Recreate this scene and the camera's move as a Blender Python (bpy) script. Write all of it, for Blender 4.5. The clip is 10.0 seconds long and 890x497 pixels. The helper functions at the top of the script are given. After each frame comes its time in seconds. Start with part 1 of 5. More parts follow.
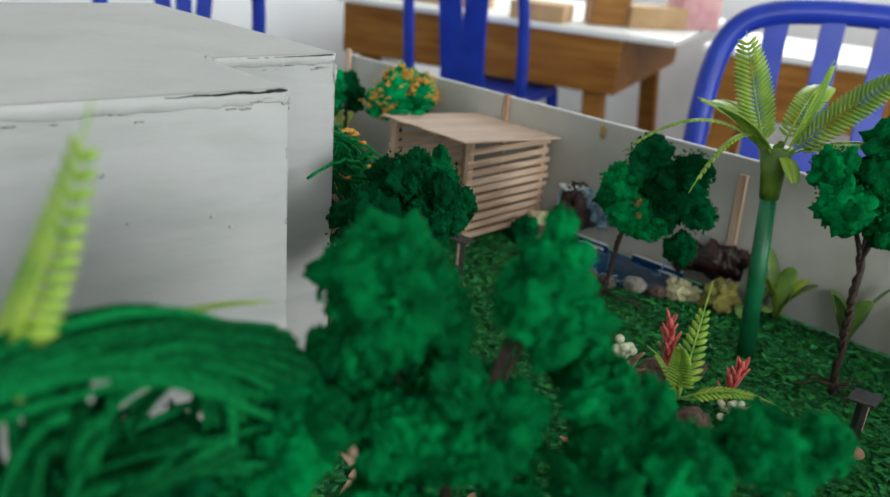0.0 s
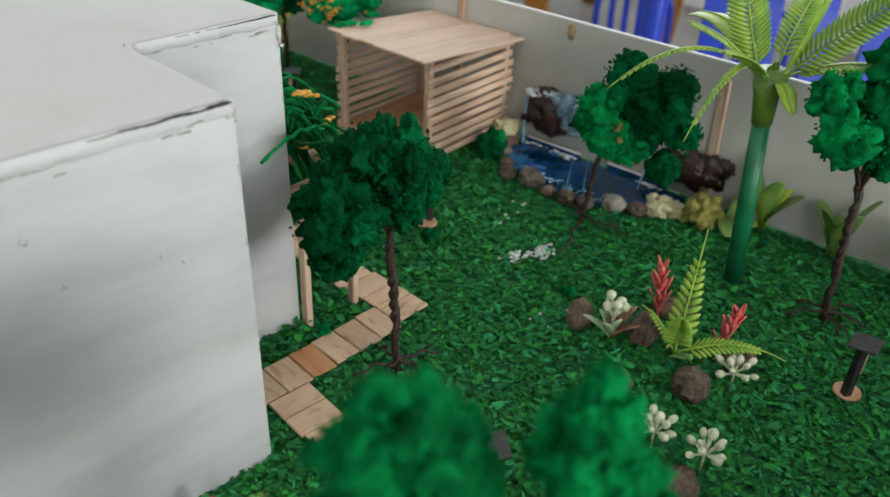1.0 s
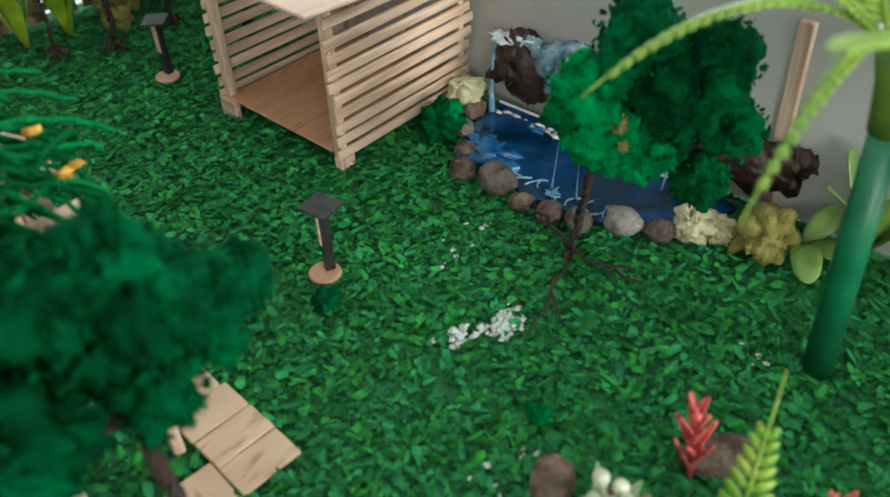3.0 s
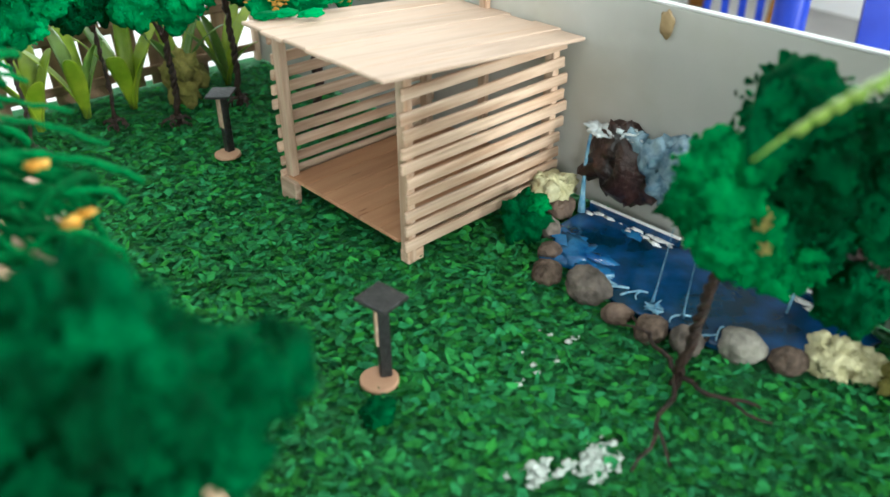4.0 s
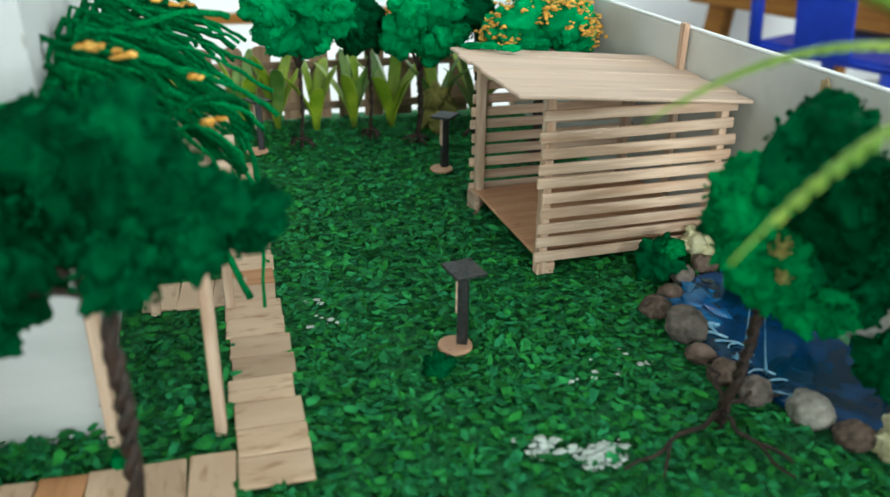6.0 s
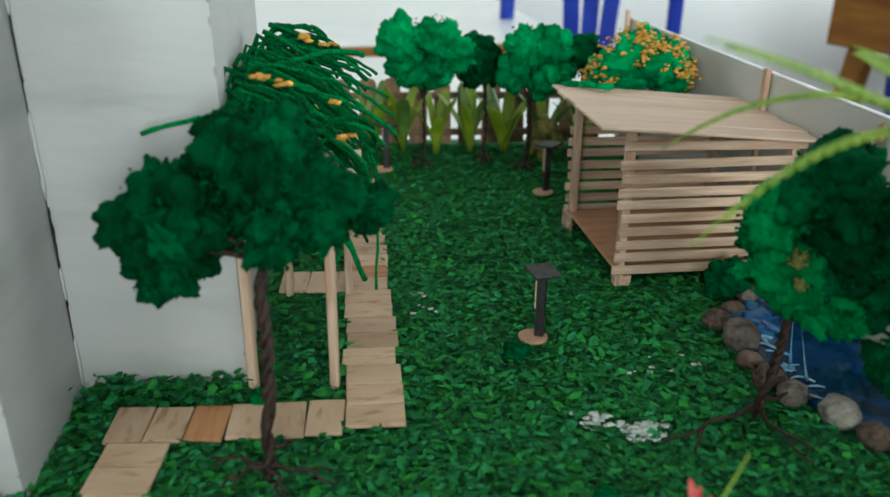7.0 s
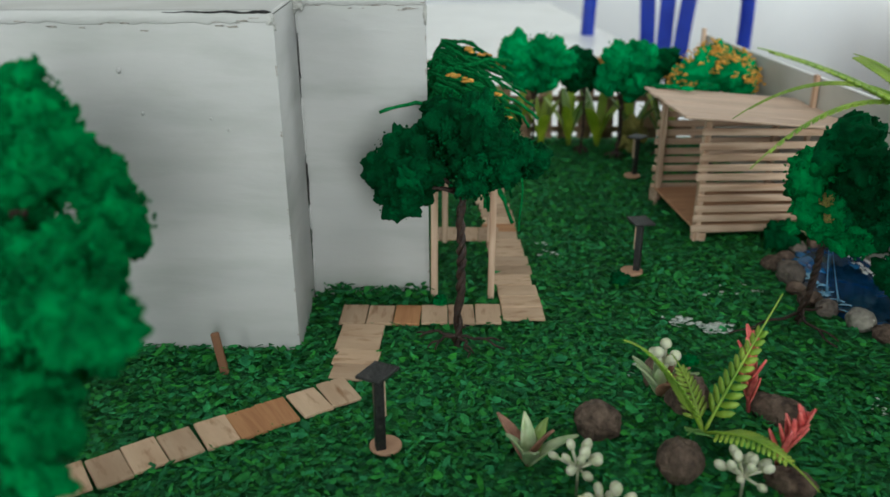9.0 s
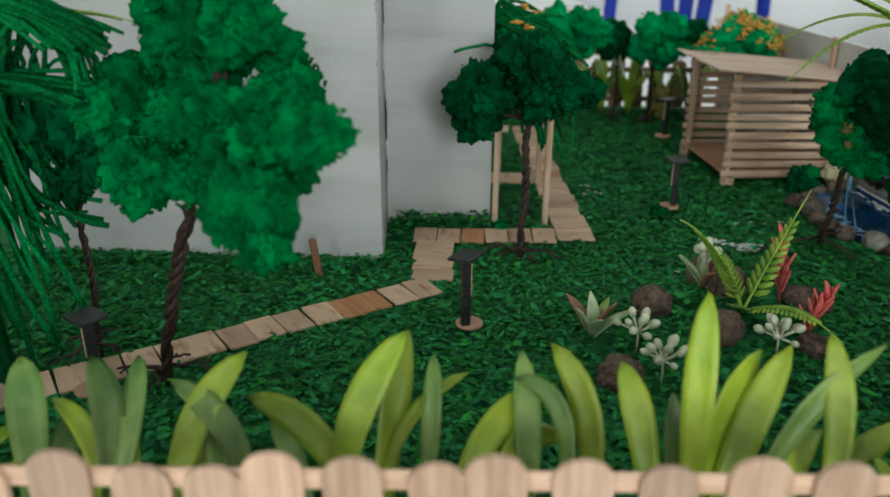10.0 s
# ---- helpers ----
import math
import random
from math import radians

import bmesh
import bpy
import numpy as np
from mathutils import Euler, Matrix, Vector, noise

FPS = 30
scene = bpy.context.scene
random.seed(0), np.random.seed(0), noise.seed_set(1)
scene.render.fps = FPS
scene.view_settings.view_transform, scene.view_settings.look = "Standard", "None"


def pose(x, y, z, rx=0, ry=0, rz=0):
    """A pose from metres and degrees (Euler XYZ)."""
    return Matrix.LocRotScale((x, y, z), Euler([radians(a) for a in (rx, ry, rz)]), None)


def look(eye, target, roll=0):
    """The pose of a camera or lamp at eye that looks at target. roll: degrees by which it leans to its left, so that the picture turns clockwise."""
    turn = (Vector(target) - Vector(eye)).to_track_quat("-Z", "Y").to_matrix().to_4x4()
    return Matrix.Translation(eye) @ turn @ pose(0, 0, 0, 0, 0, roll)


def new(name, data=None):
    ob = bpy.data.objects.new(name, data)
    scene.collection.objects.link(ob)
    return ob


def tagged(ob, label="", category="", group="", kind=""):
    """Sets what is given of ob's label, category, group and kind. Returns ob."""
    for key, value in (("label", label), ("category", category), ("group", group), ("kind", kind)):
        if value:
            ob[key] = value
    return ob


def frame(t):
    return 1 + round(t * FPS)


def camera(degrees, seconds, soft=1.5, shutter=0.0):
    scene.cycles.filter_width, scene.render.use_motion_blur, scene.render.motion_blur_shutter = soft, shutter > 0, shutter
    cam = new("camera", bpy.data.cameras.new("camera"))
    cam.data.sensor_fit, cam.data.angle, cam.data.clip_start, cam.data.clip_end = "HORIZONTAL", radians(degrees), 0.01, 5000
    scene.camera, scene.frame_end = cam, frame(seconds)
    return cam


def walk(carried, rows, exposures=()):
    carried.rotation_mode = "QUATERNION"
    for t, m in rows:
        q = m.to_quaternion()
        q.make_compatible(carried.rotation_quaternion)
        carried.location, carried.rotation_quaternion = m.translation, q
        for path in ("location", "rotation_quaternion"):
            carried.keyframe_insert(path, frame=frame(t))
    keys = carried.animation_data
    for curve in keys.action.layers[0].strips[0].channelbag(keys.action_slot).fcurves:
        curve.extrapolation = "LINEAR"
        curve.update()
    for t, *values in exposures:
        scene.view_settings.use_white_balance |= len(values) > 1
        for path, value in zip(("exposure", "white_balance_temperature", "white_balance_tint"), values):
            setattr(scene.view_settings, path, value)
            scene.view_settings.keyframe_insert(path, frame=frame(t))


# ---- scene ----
cam = camera(57.0, 10.0, soft=1.6)
cam.data.dof.use_dof, cam.data.dof.focus_distance, cam.data.dof.aperture_fstop = True, 0.52, 8.0
PATH = [
    (0, (0.014, 0.006, 0.314), (1.191, 1.44, -0.434), 4.9),
    (0.2, (0.028, 0.034, 0.339), (1.223, 1.418, -0.472), 4.1),
    (0.5, (0.038, 0.055, 0.363), (1.225, 1.371, -0.565), 3.6),
    (1, (0.051, 0.083, 0.369), (1.218, 1.287, -0.723), 2.6),
    (1.5, (0.098, 0.131, 0.357), (1.207, 1.269, -0.856), 1.6),
    (2, (0.149, 0.177, 0.344), (1.189, 1.288, -0.953), 0.9),
    (2.5, (0.214, 0.205, 0.329), (1.218, 1.31, -1.001), -0.5),
    (2.7, (0.253, 0.215, 0.32), (1.216, 1.345, -1.019), -2.2),
    (3.8, (0.317, 0.275, 0.268), (1.347, 1.561, -0.865), -0.4),
    (4, (0.315, 0.28, 0.255), (1.31, 1.642, -0.819), -0.4),
    (4.5, (0.316, 0.269, 0.234), (1.198, 1.789, -0.721), 0.0),
    (5, (0.343, 0.237, 0.223), (1.087, 1.857, -0.685), 0.6),
    (5.5, (0.364, 0.207, 0.229), (0.927, 1.905, -0.666), 0.5),
    (6, (0.383, 0.172, 0.234), (0.728, 1.94, -0.634), 0.7),
    (6.2, (0.379, 0.153, 0.235), (0.663, 1.94, -0.617), 1.4),
    (7.3, (0.395, 0.066, 0.265), (0.406, 1.902, -0.529), 0.0),
    (7.5, (0.389, 0.047, 0.274), (0.394, 1.882, -0.521), 0.1),
    (8, (0.383, 0.007, 0.285), (0.354, 1.844, -0.505), -0.1),
    (8.5, (0.36, -0.037, 0.288), (0.301, 1.803, -0.495), -0.4),
    (9, (0.338, -0.096, 0.28), (0.239, 1.748, -0.488), -0.3),
    (9.5, (0.321, -0.148, 0.286), (0.204, 1.698, -0.473), 0.1),
    (9.7, (0.313, -0.174, 0.281), (0.197, 1.675, -0.475), 0.3),
    (9.8, (0.31, -0.185, 0.272), (0.188, 1.664, -0.481), -0.0),
    (10, (0.298, -0.196, 0.25), (0.182, 1.653, -0.504), 0.1),
]
EXPOSURES = [(0, -0.68, 6400, 9), (1, -0.34, 6500, 10), (2.5, -0.1, 6500, 8), (2.7, -0.05, 6450, 7), (4, 0.55, 6250, 3), (4.5, 0.45, 6250, 3), (5.5, 0.22, 6200, 0), (6.2, -0.1, 6150, 0), (7.5, -0.68, 6350, 5), (8.5, -0.68, 6400, 6), (10, -0.95, 6400, 5)]
walk(cam, [(t, look(eye, target, roll)) for t, eye, target, roll in PATH], EXPOSURES)

# ---- light ----
FLOOR_Z, CEIL_Z = -0.69, 2.2
ROOM_X0, ROOM_X1, ROOM_Y0, ROOM_Y1 = -2.6, 3.4, -2.7, 3.5
world = bpy.data.worlds.new("world")
scene.world = world
world.use_nodes = True
sky = world.node_tree.nodes.new("ShaderNodeTexSky")
sky.sky_type, sky.sun_disc, sky.sun_elevation, sky.sun_rotation = "NISHITA", False, radians(35), radians(140)
world.node_tree.nodes["Background"].inputs[1].default_value = 0.1
world.node_tree.links.new(sky.outputs[0], world.node_tree.nodes["Background"].inputs[0])


def window_light(name, centre, target, width, height, watts, colour):
    data = bpy.data.lights.new(name, "AREA")
    data.shape, data.size, data.size_y, data.energy, data.color = "RECTANGLE", width, height, watts, colour
    ob = new(name, data)
    ob.matrix_world = look(centre, target)
    return ob


WINDOWS = [(-1.4, 1.0, 72), (1.15, 0.9, 102)]
DAYLIGHT = (0.96, 0.99, 0.97)
for wx, ww, watts in WINDOWS:
    window_light("window_light", (wx, ROOM_Y0 - 0.02, 0.85), (wx, 0, 0.85), ww, 1.3, watts, DAYLIGHT)
# added fill lamp in an assumed east opening, to brighten the room's back
window_light("window_light", (ROOM_X1 + 0.02, 2.2, 0.85), (0, 2.2, 0.85), 1.4, 1.3, 82, DAYLIGHT)


# ---- materials ----
def ramp_mix(nt, a, b, fac_socket):
    mix = nt.nodes.new("ShaderNodeMix")
    mix.data_type = "RGBA"
    mix.inputs[6].default_value = (*a, 1)
    mix.inputs[7].default_value = (*b, 1)
    nt.links.new(fac_socket, mix.inputs[0])
    return mix


def sharpen(nt, socket, lo, hi):
    m = nt.nodes.new("ShaderNodeMapRange")
    m.inputs[1].default_value, m.inputs[2].default_value = lo, hi
    nt.links.new(socket, m.inputs[0])
    return m.outputs[0]


def material(name, dark, light, scale=150.0, stretch=(1, 1, 1), rough=0.7, bump=0.2, bump_scale=None, stain=None,
             stain_scale=20.0, stain_range=(0.5, 0.75), vary="", vary_amount=0.35, metal=0.0, spec=0.5, sheen=0.0, lo=0.3, hi=0.7,
             subsurface=0.0, coat=0.0, hue=0.0):
    m = bpy.data.materials.new(name)
    m.use_nodes = True
    nt = m.node_tree
    bsdf = nt.nodes["Principled BSDF"]
    tc = nt.nodes.new("ShaderNodeTexCoord")
    mp = nt.nodes.new("ShaderNodeMapping")
    mp.inputs["Scale"].default_value = stretch
    nt.links.new(tc.outputs["Object"], mp.inputs["Vector"])
    vec = mp.outputs[0]
    rnd = None
    if vary == "object":
        info = nt.nodes.new("ShaderNodeObjectInfo")
        rnd = info.outputs["Random"]
        off = nt.nodes.new("ShaderNodeVectorMath")
        off.operation = "ADD"
        nt.links.new(vec, off.inputs[0])
        nt.links.new(rnd, off.inputs[1])
        vec = off.outputs[0]
    elif vary == "island":
        geo = nt.nodes.new("ShaderNodeNewGeometry")
        rnd = geo.outputs["Random Per Island"]
    n1 = nt.nodes.new("ShaderNodeTexNoise")
    n1.inputs["Scale"].default_value, n1.inputs["Detail"].default_value = scale, 5
    nt.links.new(vec, n1.inputs["Vector"])
    base = ramp_mix(nt, dark, light, sharpen(nt, n1.outputs[0], lo, hi))
    colour = base.outputs[2]
    if stain:
        n2 = nt.nodes.new("ShaderNodeTexNoise")
        n2.inputs["Scale"].default_value, n2.inputs["Detail"].default_value = stain_scale, 6
        nt.links.new(vec, n2.inputs["Vector"])
        st = ramp_mix(nt, (1, 1, 1), stain, sharpen(nt, n2.outputs[0], *stain_range))
        mul = nt.nodes.new("ShaderNodeMix")
        mul.data_type, mul.blend_type = "RGBA", "MULTIPLY"
        mul.inputs[0].default_value = 1.0
        nt.links.new(colour, mul.inputs[6])
        nt.links.new(st.outputs[2], mul.inputs[7])
        colour = mul.outputs[2]
    if rnd is not None:
        hsv = nt.nodes.new("ShaderNodeHueSaturation")
        val = nt.nodes.new("ShaderNodeMapRange")
        val.inputs[3].default_value, val.inputs[4].default_value = 1 - vary_amount, 1 + vary_amount
        nt.links.new(rnd, val.inputs[0])
        nt.links.new(val.outputs[0], hsv.inputs["Value"])
        if hue:
            wn = nt.nodes.new("ShaderNodeTexWhiteNoise")
            wn.noise_dimensions = "1D"
            nt.links.new(rnd, wn.inputs["W"])
            hs = nt.nodes.new("ShaderNodeMapRange")
            hs.inputs[3].default_value, hs.inputs[4].default_value = 0.5 - hue, 0.5 + hue * 0.35
            nt.links.new(wn.outputs["Value"], hs.inputs[0])
            nt.links.new(hs.outputs[0], hsv.inputs["Hue"])
        nt.links.new(colour, hsv.inputs["Color"])
        colour = hsv.outputs[0]
    nt.links.new(colour, bsdf.inputs["Base Color"])
    bsdf.inputs["Roughness"].default_value = rough
    bsdf.inputs["Metallic"].default_value = metal
    bsdf.inputs["Specular IOR Level"].default_value = spec
    bsdf.inputs["Sheen Weight"].default_value = sheen
    bsdf.inputs["Coat Weight"].default_value = coat
    if subsurface:
        bsdf.inputs["Subsurface Weight"].default_value = subsurface
        bsdf.inputs["Subsurface Radius"].default_value = (0.002, 0.003, 0.001)
        bsdf.inputs["Subsurface Scale"].default_value = 1.0
    if bump:
        n3 = nt.nodes.new("ShaderNodeTexNoise")
        n3.inputs["Scale"].default_value, n3.inputs["Detail"].default_value = bump_scale or scale * 2, 6
        nt.links.new(vec, n3.inputs["Vector"])
        b = nt.nodes.new("ShaderNodeBump")
        b.inputs["Strength"].default_value, b.inputs["Distance"].default_value = bump, 0.002
        nt.links.new(n3.outputs[0], b.inputs["Height"])
        nt.links.new(b.outputs[0], bsdf.inputs["Normal"])
    return m


M_GRASS = material("dyed_leaf_flakes", (0.011, 0.105, 0.033), (0.033, 0.245, 0.076), 160, rough=0.75, bump=0.5, vary="island", vary_amount=0.52, spec=0.1, hue=0.035)
M_TURF = material("turf_base", (0.007, 0.1, 0.026), (0.018, 0.19, 0.05), 160, rough=0.9, bump=0.8)
M_FOAM = material("dyed_foam", (0.0004, 0.045, 0.012), (0.0014, 0.19, 0.046), 75, rough=0.95, bump=0.8, bump_scale=800, spec=0.04, vary="island", lo=0.22, hi=0.72, subsurface=0.12, vary_amount=0.35)
M_FOAM_DARK = material("dark_dyed_foam", (0.0004, 0.02, 0.006), (0.001, 0.095, 0.028), 90, rough=0.95, bump=0.8, bump_scale=800, spec=0.04, vary="island", lo=0.24, hi=0.74, subsurface=0.12, vary_amount=0.4)
M_FOAM_LIGHT = material("light_dyed_foam", (0.0008, 0.068, 0.017), (0.0025, 0.25, 0.062), 80, rough=0.95, bump=0.8, bump_scale=800, spec=0.04, vary="island", lo=0.3, hi=0.72, subsurface=0.1, vary_amount=0.3)
M_FOAM_TEAL = material("teal_dyed_foam", (0.001, 0.11, 0.03), (0.003, 0.33, 0.1), 70, rough=0.95, bump=0.7, bump_scale=700, spec=0.05, vary="island", lo=0.25, hi=0.75, subsurface=0.2, vary_amount=0.35)
M_SPONGE = material("pale_sponge", (0.5, 0.46, 0.25), (0.68, 0.64, 0.42), 130, rough=0.95, bump=1.0, bump_scale=700, vary="island", vary_amount=0.15, stain=(0.6, 0.58, 0.4), stain_scale=60)
M_SPONGE_OLIVE = material("olive_sponge", (0.16, 0.145, 0.03), (0.36, 0.32, 0.09), 130, rough=0.95, bump=1.0, bump_scale=700, vary="island", vary_amount=0.25, stain=(0.5, 0.5, 0.3), stain_scale=60)
M_ORANGE = material("orange_foam_bits", (0.62, 0.27, 0.03), (0.85, 0.5, 0.13), 200, rough=0.95, bump=0.8, bump_scale=700, vary="island", vary_amount=0.3, spec=0.1)
M_YARN = material("green_yarn", (0.0009, 0.08, 0.021), (0.009, 0.28, 0.07), 700, rough=0.95, bump=1.0, bump_scale=1600, vary="object", vary_amount=0.5, spec=0.05)
M_BARK = material("twisted_brown_paper", (0.009, 0.0045, 0.003), (0.045, 0.02, 0.012), 300, rough=0.55, bump=0.7, spec=0.45)
M_WOOD = material("pale_stick_wood", (0.44, 0.288, 0.196), (0.67, 0.488, 0.362), 22, stretch=(1, 12, 12), rough=0.65, bump=0.35, bump_scale=60, vary="object", vary_amount=0.2, stain=(0.74, 0.6, 0.5), stain_scale=9)
M_PATH = material("path_stick_wood", (0.5, 0.33, 0.21), (0.62, 0.44, 0.3), 20, stretch=(1, 3.5, 3.5), rough=0.7, bump=0.3, bump_scale=60, vary="object", vary_amount=0.2, stain=(0.55, 0.42, 0.3), stain_scale=50, stain_range=(0.56, 0.74))
M_PATH_RED = material("reddish_stick_wood", (0.36, 0.15, 0.06), (0.5, 0.25, 0.11), 24, stretch=(1, 12, 12), rough=0.7, bump=0.3, bump_scale=60, vary="object", vary_amount=0.15)
M_ROOFWOOD = material("pale_roof_stick_wood", (0.5, 0.35, 0.26), (0.68, 0.51, 0.4), 14, stretch=(1, 9, 9), rough=0.7, bump=0.3, bump_scale=60, vary="object", vary_amount=0.06, stain=(0.78, 0.66, 0.56), stain_scale=14)
M_PEG = material("dark_reddish_wood", (0.14, 0.06, 0.03), (0.26, 0.12, 0.06), 24, stretch=(1, 1, 0.2), rough=0.7, bump=0.3, bump_scale=60)
M_DISC = material("reddish_disc_wood", (0.42, 0.22, 0.13), (0.6, 0.36, 0.23), 40, rough=0.7, bump=0.3, vary="object", vary_amount=0.2)
M_FLOORWOOD = material("shed_floor_wood", (0.42, 0.2, 0.1), (0.55, 0.3, 0.165), 14, stretch=(1, 8, 8), rough=0.6, bump=0.2, bump_scale=60, vary="object", vary_amount=0.06, stain=(0.45, 0.35, 0.3), stain_scale=40, stain_range=(0.66, 0.76))
M_PICKET = material("picket_wood", (0.42, 0.26, 0.17), (0.64, 0.43, 0.31), 20, stretch=(1, 12, 12), rough=0.65, bump=0.25, bump_scale=60, vary="object", vary_amount=0.25)
# picket wood again, browned to carry the shade on the backlit back fence
M_PICKET_SHADED = material("shaded_picket_wood", (0.24, 0.14, 0.08), (0.4, 0.25, 0.15), 20, stretch=(1, 12, 12), rough=0.65, bump=0.25, bump_scale=60, vary="object", vary_amount=0.3)
M_BLACK = material("black_paint", (0.006, 0.006, 0.007), (0.03, 0.03, 0.03), 400, rough=0.4, bump=0.3, stain=(3.0, 2.6, 2.2), stain_scale=220, stain_range=(0.66, 0.78))
M_HOUSE = material("white_painted_board", (0.41, 0.415, 0.415), (0.49, 0.49, 0.485), 16, stretch=(0.4, 0.4, 1.6), rough=0.6, bump=0.3, bump_scale=70, stain=(0.8, 0.82, 0.79), stain_scale=22, stain_range=(0.48, 0.74), spec=0.3, lo=0.26, hi=0.7)
M_ROOF = material("white_card", (0.5, 0.5, 0.49), (0.57, 0.57, 0.555), 9, rough=0.8, bump=0.25, bump_scale=90, stain=(0.88, 0.87, 0.84), stain_scale=14)
M_TAPE = material("grey_filler", (0.34, 0.34, 0.32), (0.55, 0.55, 0.53), 160, rough=0.85, bump=0.9, bump_scale=400)
M_SCUFF = material("worn_paint_edge", (0.22, 0.2, 0.18), (0.4, 0.38, 0.35), 200, rough=0.9, bump=0.6, bump_scale=400)
M_CRACK = material("dark_gap", (0.006, 0.006, 0.006), (0.02, 0.02, 0.02), 100, rough=1.0, bump=0)
M_PANEL = material("grey_board", (0.40, 0.39, 0.36), (0.5, 0.49, 0.455), 10, rough=0.75, bump=0.2, bump_scale=150, stain=(0.86, 0.83, 0.76), stain_scale=12, stain_range=(0.48, 0.75))
M_EDGE = material("white_board_edge", (0.68, 0.68, 0.67), (0.8, 0.8, 0.8), 60, rough=0.7, bump=0.2)
M_CRUMB = material("pale_glue_crumb", (0.42, 0.5, 0.44), (0.66, 0.7, 0.66), 300, rough=0.7, bump=0.5)
M_GLUE = material("brown_tape_mark", (0.3, 0.2, 0.09), (0.42, 0.3, 0.16), 200, rough=0.5, bump=0.3)
M_ROCK = material("brown_pebble", (0.045, 0.028, 0.019), (0.16, 0.11, 0.08), 260, rough=0.85, bump=1.0, bump_scale=420, vary="object", vary_amount=0.3, stain=(0.45, 0.4, 0.36), stain_scale=90, stain_range=(0.5, 0.66))
M_ROCK_GREY = material("grey_pebble", (0.035, 0.03, 0.026), (0.15, 0.12, 0.1), 90, rough=0.8, bump=0.9, bump_scale=350, vary="object", vary_amount=0.45, stain=(0.4, 0.38, 0.36), stain_scale=160, stain_range=(0.5, 0.68))
M_ROCK_PINK = material("pinkish_pebble", (0.08, 0.05, 0.037), (0.2, 0.135, 0.1), 120, rough=0.8, bump=0.9, bump_scale=380, vary="object", vary_amount=0.3, stain=(0.5, 0.45, 0.42), stain_scale=160)
M_ROCK_WHITE = material("white_pebble", (0.1, 0.09, 0.075), (0.36, 0.34, 0.29), 130, rough=0.75, bump=0.7, bump_scale=350, stain=(0.45, 0.45, 0.38), stain_scale=110)
M_CLIFF = material("dark_red_rock", (0.004, 0.002, 0.002), (0.045, 0.013, 0.009), 90, rough=0.35, bump=0.9, bump_scale=260, spec=0.6)
M_CLIFF_BLUE = material("blue_painted_rock", (0.03, 0.1, 0.17), (0.35, 0.5, 0.58), 120, rough=0.25, bump=0.8, bump_scale=220, spec=0.6)
M_FOAMWHITE = material("white_water_glue", (0.5, 0.58, 0.62), (0.8, 0.84, 0.86), 160, rough=0.2, bump=0.5, spec=0.7)
M_POND = material("blue_resin_water", (0.002, 0.02, 0.05), (0.009, 0.085, 0.27), 34, rough=0.06, bump=0.4, bump_scale=40, stain=(0.18, 0.42, 0.3), stain_scale=24, stain_range=(0.42, 0.58), spec=0.5, coat=0.2)
M_GLUEBLUE = material("pale_blue_glue", (0.06, 0.24, 0.42), (0.28, 0.5, 0.62), 200, rough=0.15, bump=0.4, spec=0.8, coat=0.5)
M_POND_LIGHT = material("light_blue_water_paint", (0.003, 0.045, 0.17), (0.02, 0.17, 0.38), 90, rough=0.15, bump=0.5, bump_scale=120, spec=0.6)
M_LIME = material("lime_plastic_leaf", (0.15, 0.25, 0.009), (0.32, 0.41, 0.03), 55, stretch=(1, 1, 1), rough=0.4, bump=0.15, bump_scale=500, vary="object", vary_amount=0.3, subsurface=0.15)
M_LIME_GREY = material("dusky_plastic_leaf", (0.07, 0.16, 0.03), (0.2, 0.3, 0.07), 55, rough=0.4, bump=0.15, bump_scale=500, vary="object", vary_amount=0.3, subsurface=0.15)
M_FERN = material("lime_fern_plastic", (0.1, 0.23, 0.014), (0.3, 0.42, 0.05), 60, rough=0.5, bump=0.2, bump_scale=600, vary="object", vary_amount=0.25, subsurface=0.15)
M_FERN_MID = material("mid_fern_plastic", (0.05, 0.2, 0.03), (0.2, 0.38, 0.1), 60, rough=0.45, bump=0.2, bump_scale=600, vary="object", vary_amount=0.25, subsurface=0.15)
M_STRAW = material("green_straw", (0.003, 0.1, 0.035), (0.008, 0.17, 0.065), 40, rough=0.4, bump=0.15, spec=0.5)
M_CUP = material("lime_plastic_cup", (0.04, 0.11, 0.01), (0.12, 0.2, 0.022), 80, rough=0.5, bump=0.3)
M_RED = material("coral_red_plastic", (0.5, 0.05, 0.05), (0.78, 0.2, 0.18), 260, rough=0.35, bump=0.2, vary="object", vary_amount=0.18, subsurface=0.1)
M_BERRY = material("cream_plastic_berry", (0.46, 0.49, 0.33), (0.64, 0.65, 0.5), 150, rough=0.45, bump=0.2, vary="object", vary_amount=0.12, subsurface=0.2)
M_SUCC = material("pale_succulent", (0.2, 0.32, 0.14), (0.48, 0.55, 0.34), 90, rough=0.5, bump=0.2, vary="object", vary_amount=0.2, subsurface=0.15)
M_SUCC_RED = material("reddish_succulent", (0.16, 0.06, 0.04), (0.34, 0.18, 0.12), 120, rough=0.5, bump=0.2, vary="object", vary_amount=0.2)
M_WHITETOP = material("white_laminate", (0.82, 0.82, 0.8), (0.9, 0.9, 0.88), 6, rough=0.3, bump=0.05, bump_scale=60, stain=(0.95, 0.95, 0.94), stain_scale=5)
M_DESK = material("varnished_desk_wood", (0.24, 0.092, 0.014), (0.38, 0.17, 0.03), 5, stretch=(1, 8, 8), rough=0.5, bump=0.1, bump_scale=30, stain=(0.75, 0.68, 0.6), stain_scale=3, spec=0.25)
